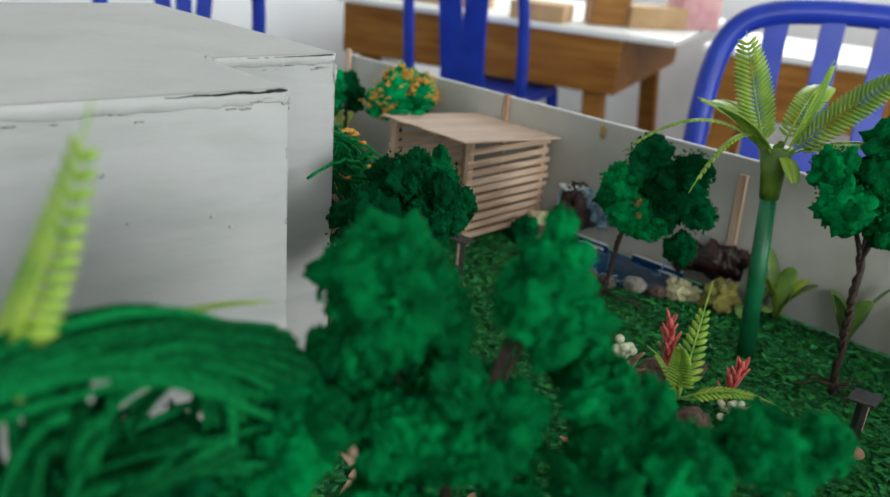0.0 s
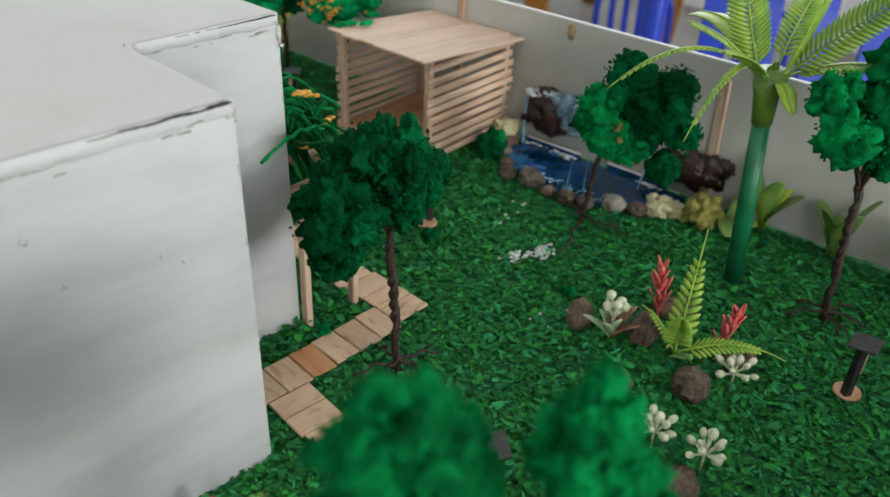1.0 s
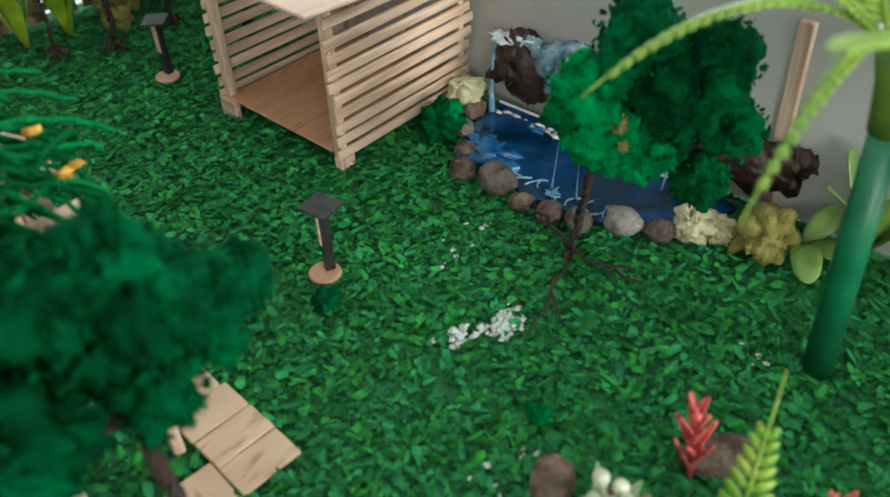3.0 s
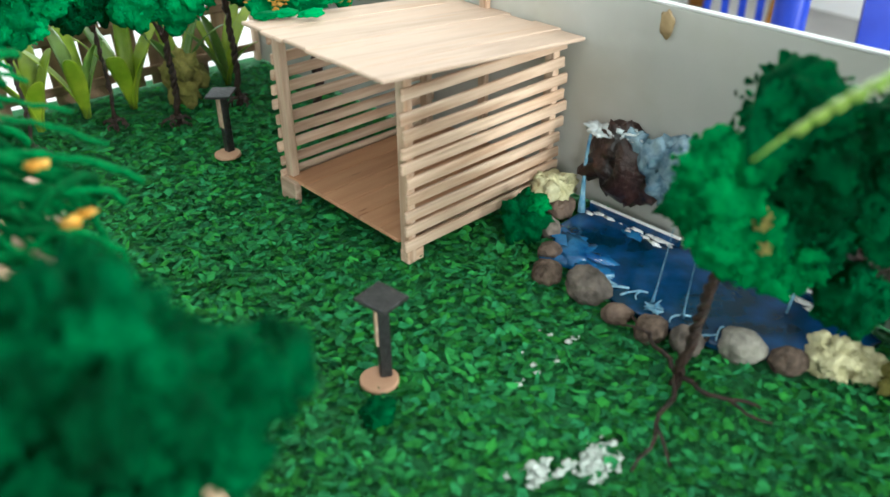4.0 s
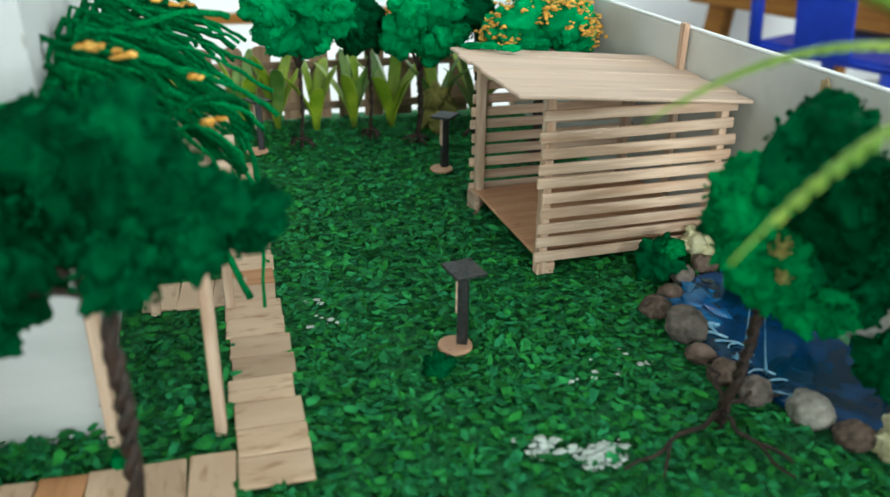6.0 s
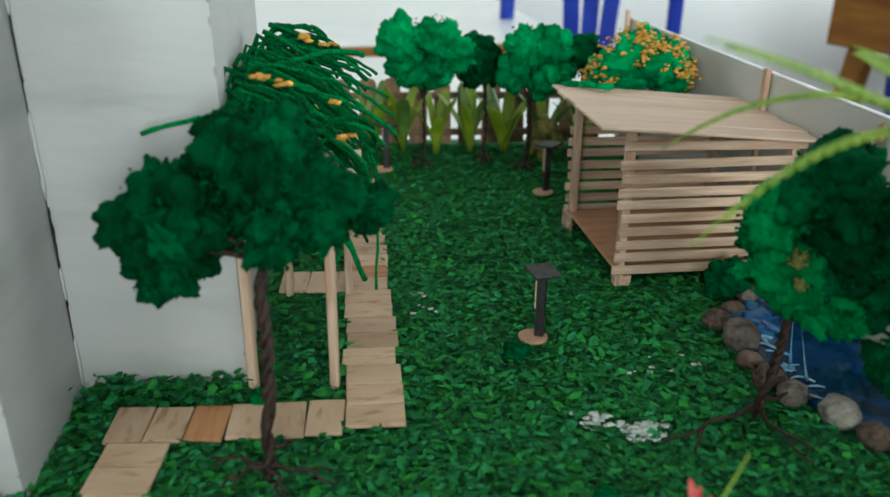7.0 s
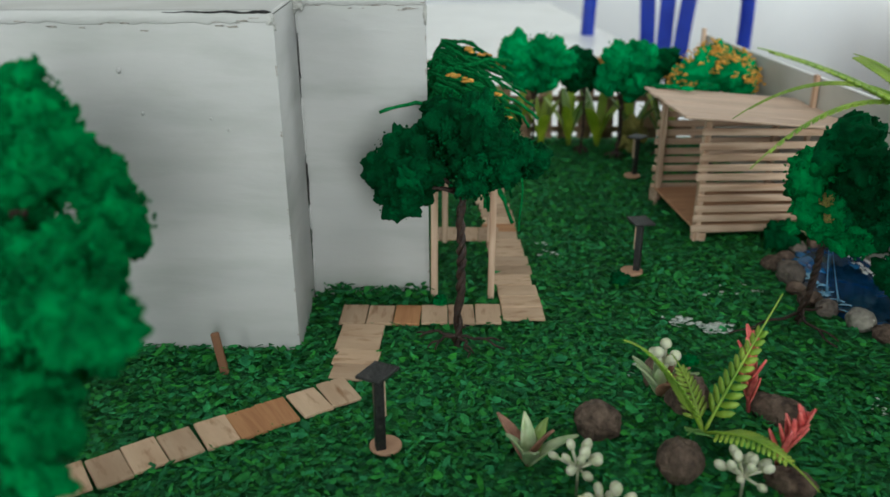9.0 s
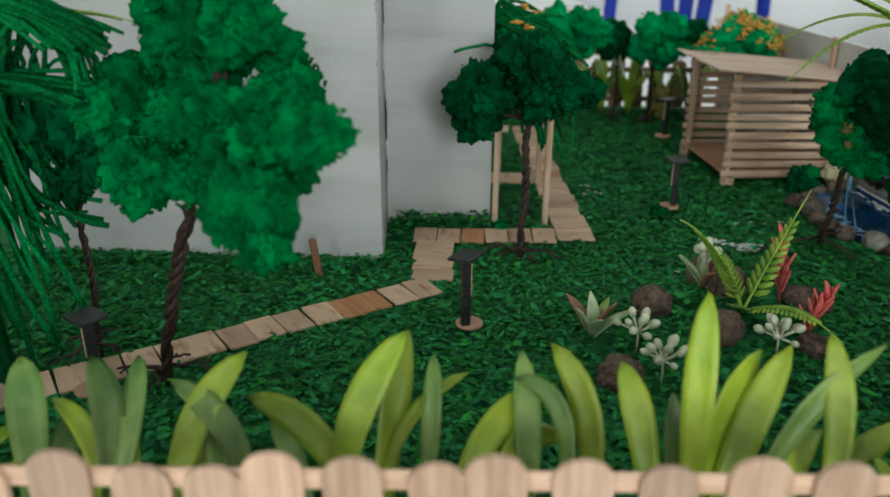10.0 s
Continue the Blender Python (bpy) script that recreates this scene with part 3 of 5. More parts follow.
def chair(place, turn, label, size=1.0, slats=(-0.12, -0.04, 0.04, 0.12), half=0.017, splay=0.0):
    c = thing("plastic_chair", (place[0], place[1], FLOOR_Z), label, "chair", "blue plastic chairs")
    c.rotation_euler = (0, 0, radians(turn))
    c.scale = (size, size, size if size < 0.8 or size > 1 else 1.0)
    w, hb, hs = 0.21, 0.89, 0.44
    geo = Geo()
    arch = [(-w, 0.0, hs - 0.02), (-w, 0.03, hs + 0.2), (-w * 0.98, 0.055, hb - 0.1), (-w * 0.86, 0.065, hb - 0.035), (-w * 0.6, 0.07, hb - 0.008), (0, 0.075, hb)]
    arch += [(-x, y, z) for x, y, z in arch[-2::-1]]
    bow = [Vector(p) for p in arch]
    rounded = [bow[0]] + [q for i in range(1, len(bow) - 1) for q in bezier((bow[i - 1] + bow[i]) / 2, bow[i], (bow[i] + bow[i + 1]) / 2, 6)[:-1]] + [bow[-1]]
    tube(geo, rounded, 0.019, 10)
    part("back_frame", geo, M_BLUE, c)
    for x in slats:
        g = Geo()
        line = bezier((x * 0.95, 0.005, hs), (x - splay * x, 0.055, hs + 0.2), (x + splay * x, 0.068, hb - 0.012), 8)
        vv, ff = [], []
        for p in line:
            vv += [(p.x - half, p.y - 0.006, p.z), (p.x + half, p.y - 0.006, p.z), (p.x + half, p.y + 0.006, p.z), (p.x - half, p.y + 0.006, p.z)]
        for i in range(7):
            for k in range(4):
                a, b = i * 4 + k, i * 4 + (k + 1) % 4
                ff.append((a, b, b + 4, a + 4))
        ff += [(3, 2, 1, 0), (28, 29, 30, 31)]
        g.add(vv, ff)
        part("slat", g.mesh("slat", M_BLUE, False), None, c)
    part("seat", block(0.42, 0.42, 0.028, 0.012, 3), M_BLUE, c, "", pose(0, -0.2, hs))
    for sx in (-1, 1):
        for y, dy in ((0.0, 0.05), (-0.39, -0.04)):
            g = Geo()
            tube(g, [(sx * 0.185, y, hs - 0.01), (sx * 0.205, y + dy * 0.5, hs * 0.5), (sx * 0.225, y + dy, 0)], [0.022, 0.02, 0.016], 8)
            part("leg", g, M_BLUE, c)
    return c


desk((2.442, 2.584), -64, 1.15, 1.05, "varnished wooden school desk with a white top", 0.16)
desk((2.8, 1.335), -64, 0.92, 0.6, "varnished brown wooden school desk standing farther along")
chair((1.8, 2.156), 116, "blue plastic chair pushed up to a wooden desk", slats=(-0.045, 0.045), half=0.04, splay=0.3)
chair((1.276, 0.6), -53, "blue plastic chair with an arched slatted back", size=1.03)
chair((0.775, 2.03), 172, "blue plastic chair with a slatted back by the white table", size=0.9, slats=(-0.05, 0.0, 0.05), half=0.02, splay=0.35)
chair((2.06, 1.42), 116, "small blue plastic chair pushed under a desk", 0.5)
chair((2.16, 1.06), 110, "small blue plastic chair under a wooden desk", 0.5)


def carton(name, place, turn, sx, sy, sz, mat, label, category):
    ob = part(name, block(sx, sy, sz, 0.003), mat)
    ob.matrix_world = pose(place[0], place[1], place[2] + sz / 2, 0, 0, turn)
    return tagged(ob, label, category)


carton("wooden_box", (2.17, 2.2, 0.0), -60, 0.2, 0.14, 0.06, M_CARD, "small brown wooden box on a desk", "box")
carton("wooden_tray", (2.05, 2.7, 0.0), -64, 0.5, 0.1, 0.05, M_CARD, "long low pale wooden tray on a desk", "tray")
carton("wooden_box", (2.37, 2.07, 0.0), -30, 0.14, 0.1, 0.1, M_DESK, "dark brown wooden box among things on a desk", "box")
carton("cardboard_box", (2.51, 1.975, 0.0), -17, 0.24, 0.1, 0.075, M_CARD, "pale brown cardboard box on a desk", "box")
carton("pink_box", (2.7, 1.94, 0.0), -25, 0.16, 0.12, 0.17, M_PINK, "pink box on a white desk top", "box")


# ---- the model's base ----
BX0, BX1, BY0, BY1 = -0.36, 0.745, -0.02, 0.985
base = part("foam_board", block(BX1 - BX0, BY1 - BY0, 0.0256, 0.002), M_EDGE)
base.location = ((BX0 + BX1) / 2, (BY0 + BY1) / 2, -0.0192)
tagged(base, "thick white foam board base of the model garden", "board")


def mound(x, y):
    """The height of the low heap under the flower bed."""
    return 0.02 * math.exp(-((x - 0.448) / 0.06) ** 2 - ((y - 0.292) / 0.05) ** 2)


def build_ground():
    nx, ny = 110, 98
    g = Geo()
    vv, ff = [], []
    for j in range(ny + 1):
        for i in range(nx + 1):
            x, y = BX0 + 0.005 + (BX1 - BX0 - 0.01) * i / nx, BY0 + 0.005 + (BY1 - BY0 - 0.01) * j / ny
            vv.append((x, y, -0.0025 + mound(x, y) + 0.0006 * noise.noise(Vector((x * 40, y * 40, 2)))))
    for j in range(ny):
        for i in range(nx):
            a_ = j * (nx + 1) + i
            ff.append((a_, a_ + 1, a_ + nx + 2, a_ + nx + 1))
    g.add(vv, ff)
    return tagged(part("ground", g, M_TURF), "dark green glued turf under the leaf flakes", "ground", kind="structure")


build_ground()


def wall_x(y):
    return 0.609 + 0.135 * (0.973 - y)


# ---- house ----
HOUSE_H = 0.2235


def build_house():
    h = thing("model_house", (0.211, 0.387, 0), "white painted board model house with a flat roof", "model house")
    o = Vector((0.211, 0.387, 0))
    corners = [(-0.085, 0.387), (0.213, 0.387), (0.2055, 0.476), (0.295, 0.478), (0.266, 0.732), (-0.085, 0.732)]
    names = ["front_wall", "return_wall", "entrance_wall", "side_wall", "back_wall", "end_wall"]
    th = 0.004
    walls = {}
    for k, nm in enumerate(names):
        a, b = Vector((*corners[k], 0)), Vector((*corners[(k + 1) % 6], 0))
        d = (b - a).normalized()
        n = Vector((d.y, -d.x, 0))
        ln = (b - a).length
        # the top edge sags towards the open corners
        drop0, drop1 = {0: (0.0003, 0.001), 2: (0.0004, 0.001)}.get(k, (0.0004, 0.0004))
        lo = {1: 0.0042, 2: 0.0005, 3: 0.0042, 4: 0.0042, 5: 0.0042}.get(k, 0)
        hi = ln - {1: 0.0005, 5: 0.0042}.get(k, 0)
        g = Geo()
        N = 14
        vv = []
        for i in range(N + 1):
            t = i / N
            s = lo + (hi - lo) * t
            sag = drop0 + (drop1 - drop0) * max(0, (t - 0.76) / 0.24) ** 0.7 if k != 1 else drop0 * (1 - t) + drop1 * t
            wob = 0.0003 * noise.noise(Vector((s * 30, k * 5.0, 0)))
            for off, z in ((0, -0.003), (0, HOUSE_H - sag), (-th, HOUSE_H - sag), (-th, -0.003)):
                p = a + d * s + n * (off + wob) - o
                vv.append((p.x, p.y, z))
        ff = []
        for i in range(N):
            for j in range(4):
                q, r = i * 4 + j, i * 4 + (j + 1) % 4
                ff.append((q, q + 4, r + 4, r))
        ff += [(0, 1, 2, 3), (N * 4 + 3, N * 4 + 2, N * 4 + 1, N * 4)]
        g.add(vv, ff)
        walls[nm] = part(nm, g.mesh(nm, M_HOUSE, False), None, h)
    roof_out = [(-0.0855, 0.3867), (0.2133, 0.3867), (0.2058, 0.4757), (0.2953, 0.4777), (0.2663, 0.7323), (-0.0855, 0.7323)]
    part("roof", plate([(x - o.x, y - o.y) for x, y in roof_out], 0.0024, 0.0006), M_ROOF, h, "white card roof lifting at the corners", pose(0, 0, HOUSE_H + 0.0026))
    # filler pressed into the joints, torn open in places
    rng = random.Random(4)
    for z0, z1, w in ((0.046, 0.058, 0.0004), (0.076, 0.108, 0.0008), (0.124, 0.13, 0.0004), (0.17, 0.208, 0.0004)):
        g = Geo()
        line = [(0.2066 - o.x + rng.uniform(-0.0003, 0.0003), 0.4748 - o.y, z0 + (z1 - z0) * i / 9) for i in range(10)]
        tube(g, line, [0.0003] + [w * rng.uniform(0.45, 0.75) for _ in range(8)] + [0.0003], 6)
        part("crack", g, M_CRACK, walls["return_wall"], "dark open joint in the corner")
    for z0, z1 in ((0.002, 0.034), (0.056, 0.075), (0.112, 0.156), (0.2, 0.216)):
        g = Geo()
        line = [(0.2064 - o.x + rng.uniform(-0.0002, 0.0002), 0.475 - o.y, z0 + (z1 - z0) * i / 7) for i in range(8)]
        tube(g, line, [0.0004] + [0.0008 + rng.uniform(0, 0.0003) for _ in range(6)] + [0.0004], 6)
        part("filler", g, M_HOUSE, walls["return_wall"])
    # worn paint along the outer edges
    for x, y, z0, z1 in [(0.213, 0.387, zz, zz + rng.uniform(0.003, 0.012)) for zz in (0.012, 0.045, 0.082, 0.1, 0.15, 0.185)] + [(0.295, 0.478, zz, zz + rng.uniform(0.003, 0.012)) for zz in (0.02, 0.09, 0.14, 0.17, 0.19)]:
        g = Geo()
        line = [(x - o.x - 0.0006 + rng.uniform(-0.0001, 0.0001), y - o.y + 0.0006, z0 + (z1 - z0) * i / 5) for i in range(6)]
        tube(g, line, [0.0003] + [rng.uniform(0.0006, 0.0009) for _ in range(4)] + [0.0003], 6)
        part("worn_edge", g, M_SCUFF, walls["front_wall" if y < 0.4 else "side_wall"], "scuffed grey edge")
    g = Geo()
    lump(g, (0.2085 - o.x, 0.4715 - o.y, 0.219), 0.0042, 3, 0.6, 0.3, 3, (1, 1, 0.6))
    part("filler", g, M_TAPE, h, "torn paper filler at the roof corner")
    g = Geo()
    lump(g, (0.2945 - o.x, 0.4775 - o.y, 0.213), 0.004, 3, 0.7, 0.3, 5, (0.3, 0.2, 1.5))
    part("filler", g, M_TAPE, h, "torn paper filler at the roof corner")
    # ragged card folded down from the roof, with dark gaps where it has come away
    for (ax, ay), (bx, by), zlow, wave, seed, wall in (((-0.084, 0.3866), (0.2132, 0.3866), 0.2185, 0.0035, 1, "front_wall"), ((0.2075, 0.4757), (0.2945, 0.4776), 0.2195, 0.0012, 2, "entrance_wall")):
        g = Geo()
        n = 70
        vv, ff = [], []
        for i in range(n + 1):
            t = i / n
            x, y = ax + (bx - ax) * t - o.x, ay + (by - ay) * t - o.y
            z = zlow + wave * noise.noise(Vector((t * 7, seed, 0))) + wave * 0.45 * noise.noise(Vector((t * 41, seed, 3)))
            puff = 0.0002 + 0.0004 * abs(noise.noise(Vector((t * 14, seed, 7))))
            vv += [(x, y, z), (x, y - puff, z + 0.0003), (x, y - puff - 0.0003, HOUSE_H + 0.0018), (x, y + 0.0006, HOUSE_H + 0.0028), (x, y + 0.0006, HOUSE_H)]
        for i in range(n):
            for j in range(5):
                a0, b0 = i * 5 + j, i * 5 + (j + 1) % 5
                ff.append((a0, a0 + 5, b0 + 5, b0))
        ff += [(0, 1, 2, 3, 4), (n * 5 + 4, n * 5 + 3, n * 5 + 2, n * 5 + 1, n * 5)]
        g.add(vv, ff)
        strip = part("paper_strip", g, M_HOUSE, walls[wall], "torn white card strip under the roof")
        x0, x1, wide = (0.148, 0.2125, 0.0012) if seed == 1 else (0.222, 0.294, 0.0006)
        g = Geo()
        line, rad = [], []
        for i in range(26):
            t = i / 25
            x = x0 + (x1 - x0) * t
            f = (x - ax) / (bx - ax)
            line.append((x - o.x, ay + (by - ay) * f - o.y - 0.0004, HOUSE_H + 0.0014 + 0.0005 * noise.noise(Vector((t * 6, seed, 9)))))
            rad.append(wide * (0.15 + 0.85 * t ** 0.7) * rng.uniform(0.6, 1.0) * (1 if i < 25 else 0.3))
        tube(g, line, rad, 6)
        part("crack", g, M_CRACK, strip, "dark gap under the lifting roof card")
        for _ in range(26 if seed == 1 else 12):
            t = rng.uniform(0.02, 0.99)
            x, y = ax + (bx - ax) * t - o.x, ay + (by - ay) * t - o.y
            g = Geo()
            lump(g, (x, y - 0.0002, zlow + rng.gauss(0, 0.0016)), rng.uniform(0.0004, 0.0015), 2, 1.0, 0.5, rng.uniform(0, 40), (rng.uniform(1.5, 3.2), 0.12, 0.35))
            part("torn_spot", g, M_SCUFF, strip, "torn grey paper spot")
    for x, y, z, r in ((0.2115, 0.3872, 0.2205, 0.0028), (0.2128, 0.388, 0.2165, 0.0018), (0.2065, 0.4735, 0.2225, 0.0034), (0.2055, 0.47, 0.2165, 0.0026), (0.209, 0.4752, 0.2235, 0.0022)):
        g = Geo()
        lump(g, (x - o.x, y - o.y, z), r, 3, 0.9, 0.4, x * 70 + z * 30, (0.8, 0.5, 1.0))
        part("crumpled_paper", g, M_TAPE, h, "crumpled filler paper at the roof corner")
    # paint blobs on the front
    for x, z, r in ((0.117, 0.191, 0.0017), (0.128, 0.165, 0.0012), (0.17, 0.162, 0.0009), (0.18, 0.155, 0.001), (0.06, 0.17, 0.0012)):
        g = Geo()
        lump(g, (x - o.x, -0.0004, z), r, 2, 0.3, 0.1, x * 90, (1, 0.5, 1))
        part("paint_blob", g, M_HOUSE, walls["front_wall"])
    return h


build_house()
peg = part("peg", block(0.0055, 0.004, 0.03, 0.0008), M_PEG)
peg.matrix_world = pose(0.166, 0.363, 0.012, -6, -7, 20)
tagged(peg, "small reddish wooden peg leaning by the house wall", "peg")

# ---- boundary wall ----
bw = thing("boundary_wall", (wall_x(0.5), 0.5, 0), "grey board wall along the side of the model garden", "wall panel")
o = bw.location.copy()
y0, y1, wh = 0.015, 0.975, 0.131
a, b = Vector((wall_x(y0), y0, 0)), Vector((wall_x(y1), y1, 0))
wm = along(a - o, b - o)
part("panel", block((b - a).length, 0.003, wh, 0.0004), M_PANEL, bw, "", wm @ pose(0, 0, wh / 2))
part("top_edge", block((b - a).length, 0.0036, 0.0016, 0.0004), M_EDGE, bw, "white cut edge", wm @ pose(0, 0, wh + 0.001))
for y, top, bot, w, tilt in ((0.685, 0.135, 0.0, 0.0075, 0), (0.395, 0.118, 0.0, 0.0085, 4), (0.965, 0.14, 0.0, 0.009, 0), (0.2, 0.12, 0.0, 0.008, 0)):
    x = wall_x(y) - 0.0045
    stick("support_stick", bw, Vector((x - 0.0, y, bot)) - o, Vector((x, y + tilt * 0.0012, top)) - o, w, 0.004, M_WOOD, 90, "pale wooden support stick")
g = Geo()
lump(g, (wall_x(0.556) - 0.0025 - o.x, 0.556 - o.y, 0.122), 0.0065, 3, 0.3, 0.1, 2, (0.12, 0.7, 1.1))
part("tape_mark", g, M_GLUE, bw, "brown tape mark")


# ---- shed ----
def build_shed():
    s = thing("model_shed", (0.533, 0.606, 0), "open slatted pale wood model shed on a plank floor", "model shed")
    s.rotation_euler = (0, 0, radians(7))
    U, V = 0.118, 0.112
    rng = random.Random(7)
    fz = 0.0125
    for u, v, top in ((-0.0055, 0.0, 0.113), (-0.0055, V, 0.117), (U - 0.008, 0.0, 0.1), (U - 0.008, V, 0.1)):
        stick("post", s, (u, v, 0), (u, v, top - 0.002), 0.0075, 0.0055, M_WOOD, 90)
    for k in range(6):
        v = 0.004 + k * (V - 0.004) / 6
        stick("floor_plank", s, (-0.0095, v + 0.009, fz), (U, v + 0.009, fz), 0.0178, 0.0024, M_FLOORWOOD)
    for v in (0.006, V - 0.006):
        stick("floor_beam", s, (0.0, v, fz - 0.0042), (U, v, fz - 0.0042), 0.006, 0.0058, M_WOOD)
    for side, v in ((0, -0.0045), (1, V + 0.0045)):
        for k in range(10):
            z = 0.0135 + k * 0.0094 + rng.uniform(-0.0006, 0.0006)
            e0, e1 = -0.011 + rng.uniform(-0.002, 0.002), U + rng.uniform(-0.003, 0.003)
            slope = -0.0012 if k < 8 else -0.0005
            stick("slat", s, (e0, v, z + (0.0035 if k == 9 else 0)), (e1, v, z + slope * 1.5 + (0.001 if k == 9 else 0)), 0.0064, 0.0026, M_WOOD, 90 + rng.uniform(-4, 4))
    for v in (0.001, V - 0.001):
        stick("rafter", s, (-0.004, v, 0.1125), (U, v, 0.101), 0.005, 0.004, M_WOOD)
    edges_ = [-0.0165, 0.004, 0.0245, 0.045, 0.0655, 0.086, 0.1065]
    for k in range(6):
        v0, v1 = edges_[k], edges_[k + 1]
        v = (v0 + v1) / 2
        e0, e1 = -0.031 + rng.uniform(-0.0015, 0.0015), U + 0.002 + rng.uniform(-0.002, 0.003)
        z0 = 0.1185 + 0.0004 * (k % 2)
        stick("roof_plank", s, (e0, v, z0 - 0.0012), (e1, v, 0.105 - 0.0016), 0.0208, 0.0022, M_ROOFWOOD)
    stick("front_board", s, (-0.0105, V + 0.005, 0.0055), (-0.0105, V - 0.012, 0.0055), 0.0045, 0.015, M_WOOD)
    stick("corner_foot", s, (-0.009, 0.0, 0.004), (0.003, 0.0, 0.004), 0.007, 0.008, M_WOOD)
    g = Geo()
    for x, y in ((-0.006, 0.1), (0.005, 0.09), (-0.016, 0.104), (0.03, 0.104)):
        lump(g, (x, y, 0.1195), 0.006, 3, 0.5, 0.2, x * 40 + y, (1.2, 0.8, 0.35))
    part("foam_scrap", g, M_FOAM_TEAL, s, "green foam scraps on the roof")
    return s


build_shed()


# ---- lamps ----
def build_lamp(place, turn, tilt=0.0, high=0.0445):
    l = thing("garden_lamp", (place[0], place[1], 0.0), "little black post lamp with a square cap on a wooden disc", "model lamp", "little lamps in the garden")
    l.rotation_euler = (0, 0, radians(turn))
    part("base_disc", cylinder(0.0092, 0.009, 0.0022, 22, 0.0004), M_DISC, l, "round reddish wooden disc base", pose(-0.0035, -0.0025, 0.0015))
    post = part("post", block(0.0056, 0.0056, high, 0.0005), M_BLACK, l, "", pose(0, 0, high / 2 + 0.0005))
    part("bare_strip", block(0.0012, 0.0046, 0.022, 0.0002), M_WOOD, post, "unpainted wooden side of the post", pose(-0.003, 0, 0.0102))
    part("cap", block(0.0175, 0.0175, 0.0018, 0.0004), M_BLACK, l, "worn square black cap", pose(0, 0, high + 0.0017, tilt, tilt * 0.6, 38))
    return l


for p, *rest in (((0.4625, 0.529), -20, 4), ((0.503, 0.794), 10, -3), ((0.356, 0.861), 0, 3), ((0.2815, 0.279), -160, 7, 0.05), ((0.5275, 0.189), 150, 6), ((0.077, 0.192), 20, 3)):
    build_lamp(p, *rest)

# ---- pergola ----
perg = thing("pergola", (0.32, 0.53, 0), "pale stick pergola carrying a yarn vine", "model pergola")
o = perg.location.copy()
for x, y, h in ((0.299, 0.474, 0.098), (0.3425, 0.479, 0.098), (0.301, 0.592, 0.1), (0.3415, 0.59, 0.1)):
    stick("post", perg, Vector((x, y, 0)) - o, Vector((x + 0.001, y, h)) - o, 0.0068, 0.005, M_WOOD, 90)
for x in (0.2995, 0.3435):
    stick("beam", perg, Vector((x, 0.462, 0.1003)) - o, Vector((x, 0.617, 0.1023)) - o, 0.005, 0.0045, M_WOOD)
for k in range(4):
    y = 0.484 + 0.036 * k
    g = Geo()
    tube(g, [Vector((0.293, y, 0.1066)) - o, Vector((0.355, y + 0.006, 0.1076)) - o], 0.0037, 12)
    part("cross_stick", g, M_WOOD, perg, "round stick laid across")


def combed_vine(place, bundles, rng, label, dots, fixed=()):
    """Yarn laid over the pergola in combed bundles that run from the house outwards, with loops at the wall."""
    v = thing("yarn_vine", Vector(place) + Vector((0.002, 0.008, 0)), label, "model vine")
    o_ = Vector(place)
    lines = [bezier(*row, 16) for row in fixed]
    for (x0, y0_, z0_), (x1, y1_, z1_), lift, n in bundles:
        for k in range(int(n * 0.68)):
            j = Vector((rng.gauss(0, 0.003), rng.gauss(0, 0.009), rng.gauss(0, 0.006)))
            a_ = Vector((x0 - 0.002, y0_, z0_ + 0.02)) + j
            e = Vector((x1 + rng.gauss(0.002, 0.011), y1_ + rng.gauss(0, 0.013), z1_ + rng.gauss(0, 0.013))) + j * 0.5
            m_ = a_.lerp(e, 0.6) + Vector((0.004, rng.gauss(0, 0.004), lift * rng.uniform(0.35, 0.75)))
            line = bezier(a_, m_, e, 14)
            if rng.random() < 0.75:
                back = Vector((x0 - 0.014, y0_ - 0.004, z0_ + 0.002)) + j
                low = a_ + Vector((0.026, 0.003, -0.024))
                line = bezier(low, back, a_, 7)[:-1] + line
            lines.append(line)
    for line in lines:
        g = Geo()
        r = rng.uniform(0.0009, 0.0017)
        pts = [p - o_ + Vector((rng.gauss(0, 0.0005), rng.gauss(0, 0.0005), rng.gauss(0, 0.0005))) for p in line]
        tube(g, pts, [r * rng.uniform(0.85, 1.15) for _ in pts], 6)
        part("strand", g, M_YARN, v)
    for x, y, z in dots:
        g = Geo()
        for _ in range(4):
            lump(g, (x - o_.x + rng.gauss(0, 0.0022), y - o_.y + rng.gauss(0, 0.002), z - o_.z + rng.gauss(0, 0.001)), rng.uniform(0.0012, 0.0024), 2, 0.8, 0.3, rng.uniform(0, 40), (1.4, 1.1, 0.6))
        part("blossom", g, M_ORANGE, v, "orange foam blossom")
    return v


